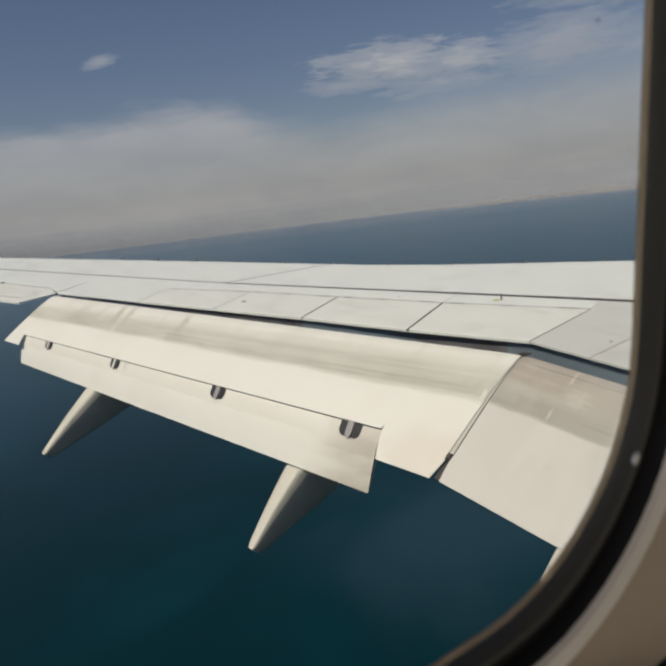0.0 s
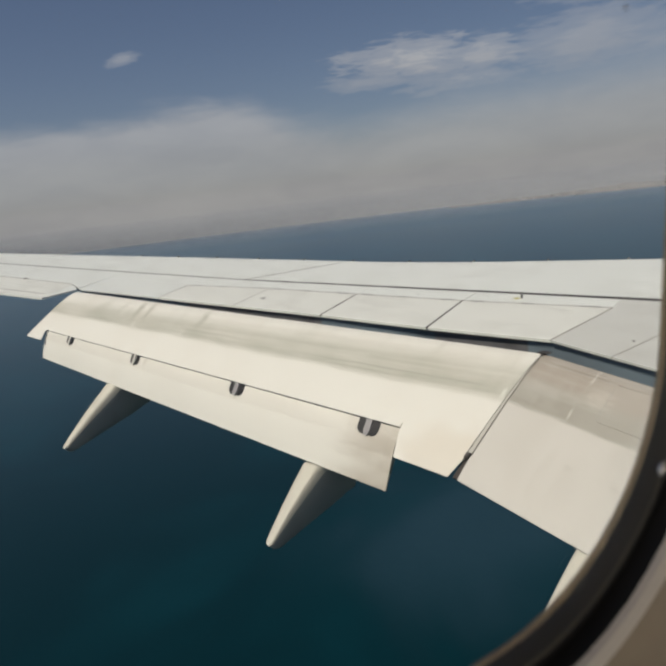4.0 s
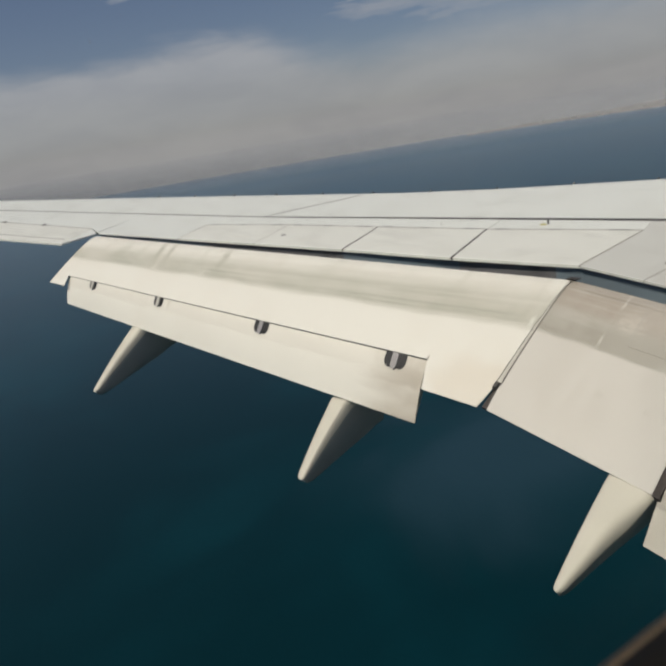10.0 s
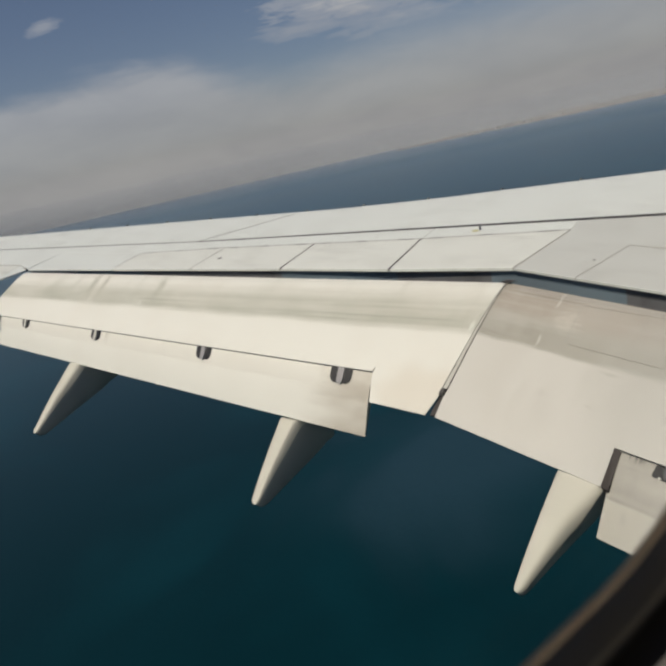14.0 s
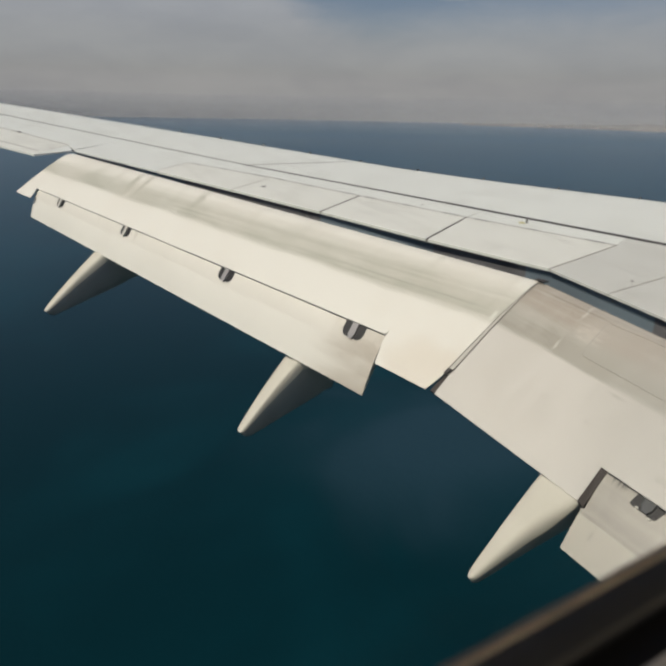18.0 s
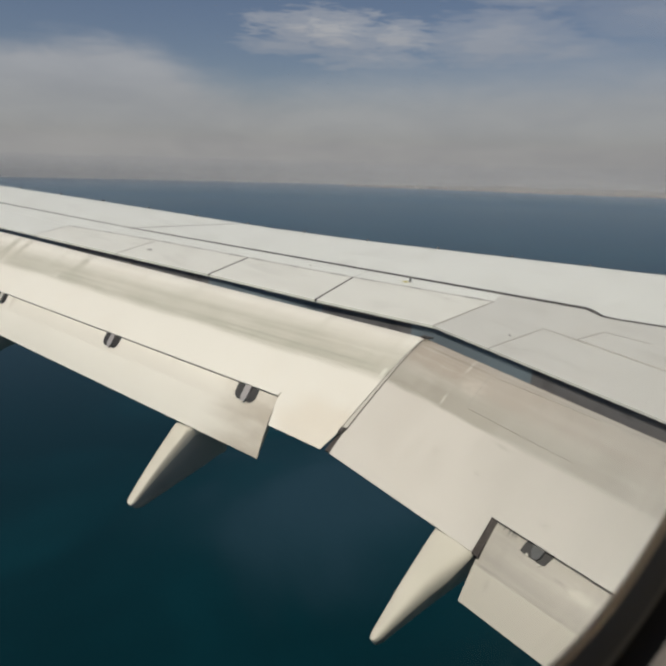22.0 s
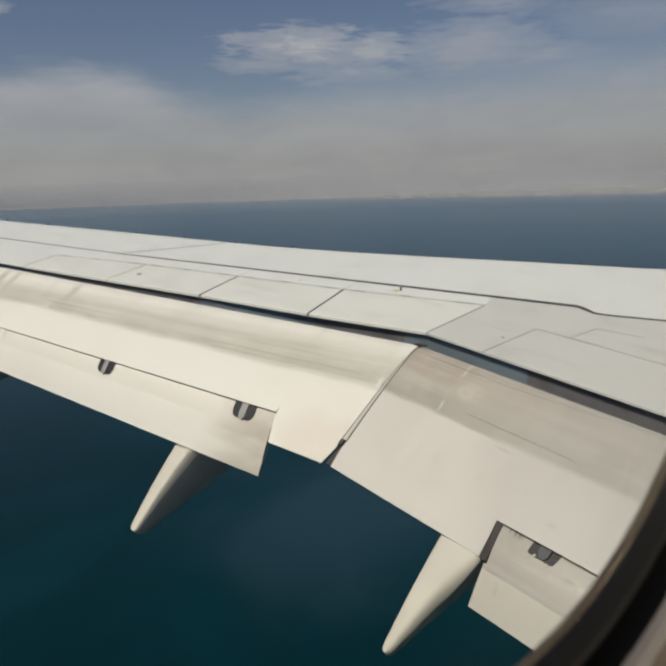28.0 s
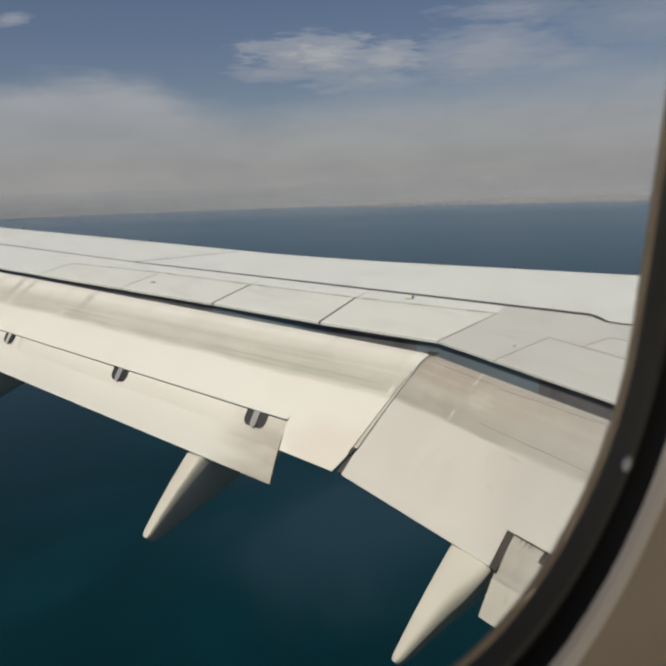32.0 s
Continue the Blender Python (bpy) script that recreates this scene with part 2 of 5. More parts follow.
def flap_paint(name, base, band, lo, hi, seed, warm, fade=None, smudge=0.0, rubs=(), thin=(), chips=None, soft=0.05, weight=0.92, nose=None, tan=None, marks=(), rest=0.42, root_dim=None):
    """Flap paint with the streaky soot band that lies along the span; the mesh's UV runs span (metres), chord.
    rubs: (span, half width, lean, strength) of marks worn across the band; thin: (chord, from, to) of fine dark lines
    along the span;
    marks: (span, chord, half span, half chord, strength) of smudges; tan: colour of the oily stain at the joint;
    root_dim: darker colour that paints in the dimming towards the root."""
    m, g = material(name)
    uv = g.add("ShaderNodeUVMap").outputs[0]
    co = g.add("ShaderNodeTexCoord").outputs["Object"]
    sep = g.add("ShaderNodeSeparateXYZ", {0: uv})
    a, c = sep.outputs[0], sep.outputs[1]
    edge = g.noise(g.map(uv, (0.5, 3.0, 1.0), loc=(seed, 0, 0)), 2.0, 6.0, 0.62)
    off = g.math("SUBTRACT", edge, 0.5)
    v = g.math("ADD", c, g.math("MULTIPLY", off, 0.075))
    streaks = g.noise(g.map(uv, (0.10, 9.0, 1.0), loc=(seed, 4, 0)), 2.2, 5.0, 0.6)
    mask = g.ramp(v, (max(lo - soft * 2.2, 0.0), 0.0 if lo > 0 else 0.85), (max(lo, 0.0) + soft, 0.85), (hi - soft * 0.9, 1.0), (hi + soft * 0.5, 0.0), smooth="LINEAR")
    cloud = g.noise(g.map(uv, (0.7, 1.6, 1.0), loc=(seed, 2, 0)), 1.7, 6.0, 0.65)
    dense = g.math("MULTIPLY", g.ramp(cloud, (0.28, 0.62), (0.60, 1.0)), g.ramp(streaks, (0.3, 0.68), (0.60, 1.0)))
    f = g.math("MULTIPLY", g.math("MULTIPLY", mask, dense), weight, clamp=True)
    if fade:
        f = g.math("MULTIPLY", f, g.ramp(g.math("DIVIDE", g.math("ADD", a, g.math("MULTIPLY", off, 0.5)), 4.0), (fade[0] / 4, 1.0), (fade[1] / 4, rest)))
    if smudge:
        end = g.ramp(g.math("ADD", g.math("DIVIDE", a, 4.0), g.math("MULTIPLY", off, 0.16)), (0.14, 1.0), (0.32, 0.0))
        f = g.math("MAXIMUM", f, g.math("MULTIPLY", g.math("MULTIPLY", end, g.ramp(cloud, (0.3, 0.5), (0.6, 1.0))), smudge))
    soot = g.mix(g.ramp(v, (0.16, 0.0), (0.30, 1.0)), nose, band) if nose else band
    col = g.mix(f, base, soot)
    front = g.ramp(v, (0.0, 1.0), (max(hi, 0.1), 0.0))
    lines = g.ramp(g.noise(g.map(uv, (0.05, 26.0, 1.0), loc=(0, seed, 0)), 2.0, 4.0, 0.6), (0.48, 0.0), (0.68, 1.0))
    col = g.mix(g.math("MULTIPLY", g.math("MULTIPLY", lines, front), 0.42), col, warm)
    blot = g.noise(g.map(co, (0.6, 1.6, 1.0), loc=(seed, 0, 0)), 1.3, 6.0, 0.62, 0.4)
    col = g.mix(g.math("MULTIPLY", g.ramp(blot, (0.42, 0.0), (0.74, 1.0)), 0.42), col, warm)
    run = g.ramp(g.noise(g.map(uv, (5.0, 0.35, 1.0), loc=(seed, 5, 0)), 1.5, 4.0, 0.6), (0.56, 0.0), (0.75, 1.0))
    col = g.mix(g.math("MULTIPLY", g.math("MULTIPLY", run, g.ramp(v, (0.0, 1.0), (max(hi, 0.1), 0.3), (max(hi, 0.1) + 0.35, 0.10))), 0.46), col, band)
    fine = g.noise(co, 70.0, 3.0, 0.6)
    for at, half, lean, strength in rubs:
        d = g.math("ABSOLUTE", g.math("SUBTRACT", g.math("ADD", a, g.math("MULTIPLY", off, 0.10)), g.math("MULTIPLY_ADD", c, lean, at)))
        reach = ((0.0, 0.6), (0.05, 1.0), (hi * 0.55, 0.8), (hi, 0.0)) if strength > 0 else ((0.0, 1.0), (0.08, 1.0), (0.13, 0.12), (hi - 0.12, 0.12), (hi - 0.06, 1.0), (hi, 0.0))
        r = g.math("MULTIPLY", g.ramp(g.math("DIVIDE", d, half * 4), (0.05, 1.0), (0.25, 0.0)), g.ramp(v, *reach))
        tone = band if strength > 0 else tuple(min(x * 1.12, 0.8) for x in base[:3]) + (1,)
        col = g.mix(g.math("MULTIPLY", r, g.math("MULTIPLY", g.ramp(cloud, (0.3, 0.45), (0.6, 1.0)), abs(strength))), col, tone)
    for at, a0, a1 in thin:
        d = g.math("ABSOLUTE", g.math("SUBTRACT", g.math("ADD", c, g.math("MULTIPLY", off, 0.012)), at))
        r = g.math("MULTIPLY", g.ramp(d, (0.002, 1.0), (0.007, 0.0)), g.ramp(g.math("DIVIDE", a, 8.0), (a0 / 8 - 0.03, 0.0), (a0 / 8, 1.0), (a1 / 8, 1.0), (a1 / 8 + 0.03, 0.0)))
        col = g.mix(g.math("MULTIPLY", r, g.ramp(streaks, (0.35, 0.15), (0.6, 0.75))), col, tuple(x * 0.6 for x in band[:3]) + (1,))
    if chips:
        spots = g.ramp(g.noise(g.map(uv, (9.0, 7.0, 1.0), loc=(seed, 0, 0)), 2.0, 4.0, 0.65), (0.60, 0.0), (0.70, 1.0), smooth="LINEAR")
        near = g.ramp(v, (0.0, 1.0), (chips, 0.8), (chips + 0.10, 0.0))
        col = g.mix(g.math("MULTIPLY", g.math("MULTIPLY", spots, near), 0.45), col, (0.17, 0.16, 0.15, 1))
        scr = g.ramp(g.noise(g.map(uv, (30.0, 1.2, 1.0), loc=(seed, 3, 0)), 2.0, 2.0, 0.5), (0.46, 0.0), (0.56, 1.0), smooth="LINEAR")
        worn = g.math("MULTIPLY", g.ramp(a, (0.38, 0.0), (0.41, 1.0), (0.49, 1.0), (0.53, 0.0)), g.ramp(v, (0.03, 1.0), (0.15, 0.0)))
        col = g.mix(g.math("MULTIPLY", g.math("MULTIPLY", scr, worn), 0.9), col, (0.10, 0.095, 0.092, 1))
    for a0, c0, ha, hc, strength in marks:
        da, dc = g.math("DIVIDE", g.math("SUBTRACT", a, a0), ha), g.math("DIVIDE", g.math("SUBTRACT", c, c0), hc)
        d = g.math("SQRT", g.math("ADD", g.math("MULTIPLY", da, da), g.math("MULTIPLY", dc, dc)))
        d = g.math("ADD", d, g.math("MULTIPLY", g.math("SUBTRACT", g.noise(g.map(uv, (3.0, 12.0, 1.0), loc=(seed, 7, 0)), 4.0, 4.0, 0.7), 0.5), 2.4))
        col = g.mix(g.math("MULTIPLY", g.ramp(d, (0.15, 1.0), (0.95, 0.0)), abs(strength)), col, band if strength > 0 else (0.74, 0.70, 0.62, 1))
    # dimming towards the window, painted in as a darker root end
    if root_dim:
        col = g.mix(g.ramp(g.math("ADD", g.math("DIVIDE", a, 4.0), g.math("MULTIPLY", g.math("SUBTRACT", blot, 0.5), 0.35)), (0.12, 0.0), (0.62, 0.52)), col, root_dim)
    if tan:
        d = g.math("MULTIPLY", g.ramp(g.math("ADD", a, g.math("MULTIPLY", off, 0.7)), (0.35, 1.0), (0.85, 0.0)), g.ramp(g.math("ADD", c, g.math("MULTIPLY", off, 0.25)), (0.62, 0.0), (0.82, 1.0)))
        col = g.mix(g.math("MULTIPLY", d, 0.40), col, tan)
    r = g.math("ADD", g.math("MULTIPLY", blot, 0.2), 0.30)
    finish(g, col, r, bump=g.math("ADD", blot, g.math("MULTIPLY", fine, 0.004)), strength=0.10, distance=0.01)
    return m


FLAP_OUT = flap_paint("outboard_flap_paint", (0.745, 0.718, 0.652, 1), (0.43, 0.418, 0.350, 1), 0.17, 0.425, 1.3, (0.63, 0.585, 0.515, 1), soft=0.05, weight=1.1, tan=(0.56, 0.475, 0.37, 1),
                      rubs=((4.33, 0.09, -0.3, 0.85), (4.55, 0.05, -0.3, -0.30), (5.62, 0.08, -0.3, 0.85), (5.52, 0.04, -0.3, -0.3), (5.40, 0.055, -0.3, 0.75), (4.72, 0.07, -0.3, 0.2), (6.35, 0.16, 0.2, 0.4), (2.6, 0.25, 0.2, 0.25), (0.10, 0.035, -0.15, -0.6), (0.17, 0.02, -0.1, 0.35)),
                      thin=((0.335, 0.3, 2.4), (0.30, 2.9, 4.3)))
FLAP_IN = flap_paint("inboard_flap_paint", (0.595, 0.563, 0.512, 1), (0.330, 0.308, 0.258, 1), -0.05, 0.415, 6.1, (0.50, 0.465, 0.41, 1), fade=(0.50, 0.74), rest=0.80, weight=1.25, root_dim=(0.36, 0.355, 0.33, 1),
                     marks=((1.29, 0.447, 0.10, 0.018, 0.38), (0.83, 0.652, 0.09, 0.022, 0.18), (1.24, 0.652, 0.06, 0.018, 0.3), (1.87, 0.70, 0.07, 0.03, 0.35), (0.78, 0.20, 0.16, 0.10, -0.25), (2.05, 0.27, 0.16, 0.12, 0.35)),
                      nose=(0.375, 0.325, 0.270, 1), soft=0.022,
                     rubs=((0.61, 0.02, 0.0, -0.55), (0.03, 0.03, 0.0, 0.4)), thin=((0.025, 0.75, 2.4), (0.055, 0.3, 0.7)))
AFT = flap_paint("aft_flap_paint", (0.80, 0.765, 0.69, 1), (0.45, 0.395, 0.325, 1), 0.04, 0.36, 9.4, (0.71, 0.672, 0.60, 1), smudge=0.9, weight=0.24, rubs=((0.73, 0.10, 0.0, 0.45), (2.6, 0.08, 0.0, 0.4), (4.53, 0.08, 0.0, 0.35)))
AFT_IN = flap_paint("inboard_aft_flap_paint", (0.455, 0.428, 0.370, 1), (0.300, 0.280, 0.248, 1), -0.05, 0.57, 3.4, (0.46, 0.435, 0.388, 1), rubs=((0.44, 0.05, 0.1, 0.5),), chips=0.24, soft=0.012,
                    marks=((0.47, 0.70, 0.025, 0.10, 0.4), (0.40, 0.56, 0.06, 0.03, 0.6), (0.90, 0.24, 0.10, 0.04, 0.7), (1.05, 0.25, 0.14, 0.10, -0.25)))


def plain(name, colour, rough, metal=0.0, grain=40.0, amount=0.25, spec=0.5, coat=0.0):
    m, g = material(name)
    co = g.add("ShaderNodeTexCoord").outputs["Object"]
    a, b = g.noise(co, grain, 4.0, 0.6), g.noise(co, grain * 0.1, 3.0, 0.6)
    f = g.math("MULTIPLY", g.math("ADD", a, b), 0.5 * amount * 2)
    dark = tuple(c * 0.6 for c in colour[:3]) + (1,)
    finish(g, g.mix(f, colour, dark), rough, metal, bump=a, strength=0.15, distance=0.001, spec=spec, coat=coat)
    return m


DARK = plain("dark_recess", (0.014, 0.013, 0.014, 1), 0.55)
METAL = plain("bracket_metal", (0.34, 0.32, 0.32, 1), 0.55, 0.2)
SEAL = plain("rubber_seal", (0.23, 0.22, 0.21, 1), 0.6)
SEALLIGHT = plain("light_seal", (0.44, 0.42, 0.385, 1), 0.6)
SEALDARK = plain("dark_seal", (0.066, 0.060, 0.056, 1), 0.6)
YELLOW = plain("yellow_mark", (0.56, 0.51, 0.20, 1), 0.5)
SEALPALE = plain("pale_seal", (0.58, 0.55, 0.49, 1), 0.6)
GASKET = plain("window_gasket", (0.068, 0.066, 0.060, 1), 0.45, 0.0, 90.0, 0.2, 0.35, 0.0)
SUNLIT_EDGE = plain("sunlit_edge_tan", (0.30, 0.225, 0.15, 1), 0.5)
GLINT = plain("glint_metal", (0.85, 0.83, 0.80, 1), 0.25, 0.6, 60.0, 0.05)
BRACKET = plain("dark_bracket", (0.075, 0.078, 0.082, 1), 0.6)
RIB = plain("dark_rib", (0.058, 0.048, 0.044, 1), 0.7)
BLACK = plain("black_groove", (0.008, 0.008, 0.009, 1), 0.6)
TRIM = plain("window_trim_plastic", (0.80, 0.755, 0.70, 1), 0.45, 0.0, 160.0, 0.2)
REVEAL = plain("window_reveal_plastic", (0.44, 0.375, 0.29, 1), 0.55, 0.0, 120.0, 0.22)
SHADED_SURROUND = plain("shaded_surround_plastic", (0.12, 0.11, 0.092, 1), 0.6, 0.0, 160.0, 0.3)
LINING = plain("cabin_lining", (0.66, 0.575, 0.45, 1), 0.6, 0.0, 220.0, 0.38)
CARPET = plain("cabin_carpet", (0.05, 0.055, 0.07, 1), 0.95, 0.0, 300.0, 0.5)
SKIN = plain("fuselage_paint", (0.30, 0.31, 0.33, 1), 0.4, 0.0, 8.0, 0.1)
STEEL = plain("fastener_steel", (0.30, 0.29, 0.28, 1), 0.45, 0.8)


def sea_material():
    m, g = material("sea_water")
    co = g.add("ShaderNodeTexCoord").outputs["Object"]
    big = g.noise(g.map(co, (1.0, 1.0, 1.0)), 0.0035, 5.0, 0.55, 0.5)
    mid = g.noise(co, 0.03, 6.0, 0.6)
    small = g.noise(co, 0.22, 4.0, 0.6)
    patch = g.noise(g.map(co, (1.0, 1.0, 1.0), loc=(40, 7, 0)), 0.011, 4.0, 0.5, 0.8)
    col = g.mix(g.ramp(g.math("ADD", g.math("MULTIPLY", big, 0.6), g.math("MULTIPLY", patch, 0.4)), (0.38, 0.0), (0.66, 1.0)), (0.0006, 0.0165, 0.0215, 1), (0.0014, 0.0315, 0.0415, 1))
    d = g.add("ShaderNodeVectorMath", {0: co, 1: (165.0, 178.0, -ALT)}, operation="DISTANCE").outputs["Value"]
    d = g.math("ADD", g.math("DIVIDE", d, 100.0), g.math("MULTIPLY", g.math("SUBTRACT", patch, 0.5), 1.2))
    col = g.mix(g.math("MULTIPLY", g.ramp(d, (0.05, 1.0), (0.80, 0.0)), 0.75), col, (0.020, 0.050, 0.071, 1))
    h = g.math("ADD", g.math("MULTIPLY", mid, 1.0), g.math("MULTIPLY", small, 0.35))
    nrm = g.add("ShaderNodeBump", {"Height": h, "Strength": 0.45, "Distance": 1.0}).outputs[0]
    body = g.add("ShaderNodeBsdfDiffuse", {"Color": col, "Normal": nrm})
    gloss = g.add("ShaderNodeBsdfGlossy", {"Color": (0.72, 0.83, 0.85, 1), "Roughness": 0.30, "Normal": nrm})
    fres = g.add("ShaderNodeFresnel", {"IOR": 1.30})
    g.add("ShaderNodeOutputMaterial", {0: g.add("ShaderNodeMixShader", {0: fres.outputs[0], 1: body.outputs[0], 2: gloss.outputs[0]}).outputs[0]})
    return m


def glass_material():
    m, g = material("window_glass")
    b = g.add("ShaderNodeBsdfGlass", {"Color": (0.97, 0.98, 0.975, 1), "Roughness": 0.0, "IOR": 1.06})
    g.add("ShaderNodeOutputMaterial", {0: b.outputs[0]})
    return m


GLASS = glass_material()


# ---- mesh helpers ----
def link_mesh(name, verts, faces, mat, parent=None, label="", smooth=False, uvs=None):
    me = bpy.data.meshes.new(name)
    me.from_pydata([tuple(v) for v in verts], [], faces)
    if uvs is not None:
        layer = me.uv_layers.new(name="UVMap")
        for loop in me.loops:
            layer.data[loop.index].uv = uvs[loop.vertex_index]
    bm = bmesh.new()
    bm.from_mesh(me)
    bmesh.ops.recalc_face_normals(bm, faces=bm.faces)
    for f in bm.faces:
        f.smooth = smooth
    if smooth:
        for e in bm.edges:
            if len(e.link_faces) == 2 and e.calc_face_angle(0) > 0.6:
                e.smooth = False
    bm.to_mesh(me)
    bm.free()
    me.materials.append(mat)
    ob = new(name, me)
    if parent is not None:
        ob.parent = parent
    else:
        ob.matrix_world = AIR
    if label:
        ob["label"] = label
    return ob


def thing(name, label, category, group="", kind=""):
    return tagged_air(new(name), label, category, group, kind)


def tagged_air(ob, label, category="", group="", kind=""):
    ob.matrix_world = AIR
    return tagged(ob, label, category, group, kind)


def loft(name, rings, mat, parent=None, label="", closed=True, caps=True, smooth=True, uvs=None):
    """Skin a list of rings (each a list of points)."""
    n = len(rings[0])
    verts = [p for r in rings for p in r]
    faces = []
    for i in range(len(rings) - 1):
        for j in range(n if closed else n - 1):
            k = (j + 1) % n
            faces.append((i * n + j, i * n + k, (i + 1) * n + k, (i + 1) * n + j))
    if caps and closed:
        faces.append(tuple(range(n)))
        faces.append(tuple(range((len(rings) - 1) * n, len(rings) * n)))
    return link_mesh(name, verts, faces, mat, parent, label, smooth, uvs)


# ---- wing plan: upper skin plane and the lines on it ----
def wz(x, y):
    return -2.2811 + 0.0455 * x + 0.1105 * y


def wp(x, y, lift=0.0):
    return Vector((x, y, wz(x, y) + lift))


def lerp(a, b, t):
    return Vector(a) + (Vector(b) - Vector(a)) * t


WN = Vector((-0.0455, -0.1105, 1)).normalized()


def plate(name, outline, mat, parent, label="", thick=0.022, gap=0.004, lift=0.0, cham=0.004):
    """A skin panel: outline in plan (x, y), laid on the wing plane, edges chamfered, drawn in by the gap."""
    pts = [Vector(p) for p in outline]
    n = len(pts)
    area = sum(pts[i].x * pts[(i + 1) % n].y - pts[(i + 1) % n].x * pts[i].y for i in range(n))
    if area < 0:
        pts.reverse()

    def inset(d):
        out = []
        for i in range(n):
            a, b, c2 = pts[i - 1], pts[i], pts[(i + 1) % n]
            e1, e2 = (b - a).normalized(), (c2 - b).normalized()
            n1, n2 = Vector((-e1.y, e1.x)), Vector((-e2.y, e2.x))
            m = (n1 + n2)
            m = m / max(m.dot(n1), 0.35)
            out.append(b + m * d)
        return out

    o1, o2 = inset(gap), inset(gap + cham)
    verts = [wp(p.x, p.y, lift - thick) for p in o1] + [wp(p.x, p.y, lift - 0.003) for p in o1] + [wp(p.x, p.y, lift) for p in o2]
    faces = [tuple(range(n - 1, -1, -1)), tuple(range(2 * n, 3 * n))]
    for i in range(n):
        j = (i + 1) % n
        faces += [(i, j, n + j, n + i), (n + i, n + j, 2 * n + j, 2 * n + i)]
    return link_mesh(name, verts, faces, mat, parent, label)


D, KT, D2 = Vector((5.073, 4.211)), Vector((2.628, 11.25)), Vector((4.89, 0.28))


def on(a, b, y):
    return Vector((a.x + (b.x - a.x) * (y - a.y) / (b.y - a.y), y))


LE_Y = (0.3, 3.75, 5.22, 7.08, 8.25, 11.65, 13.8, 18.6)
LE_X = (12.2, 9.225, 8.27, 7.046, 6.40, 4.90, 3.93, 1.76)


def le(y):
    """Crest of the leading edge in plan."""
    return float(np.interp(y, LE_Y, LE_X))


SEAM_T, SEAM_X = Vector((4.496, 9.243)), Vector((6.913, 3.619))


def seam(y):
    return on(SEAM_T, SEAM_X, y) if y < SEAM_T.y else Vector((SEAM_T.x - 0.375 * (y - SEAM_T.y), y))


HINGE = [Vector((3.82, 9.75)), Vector((4.455, 8.42)), Vector((4.983, 7.122)), Vector((5.524, 5.81)), Vector((6.206, 4.339))]
TE = [Vector((3.255, 9.45)), Vector((3.73, 8.09)), Vector((4.190, 6.763)), Vector((4.625, 5.422)), D]


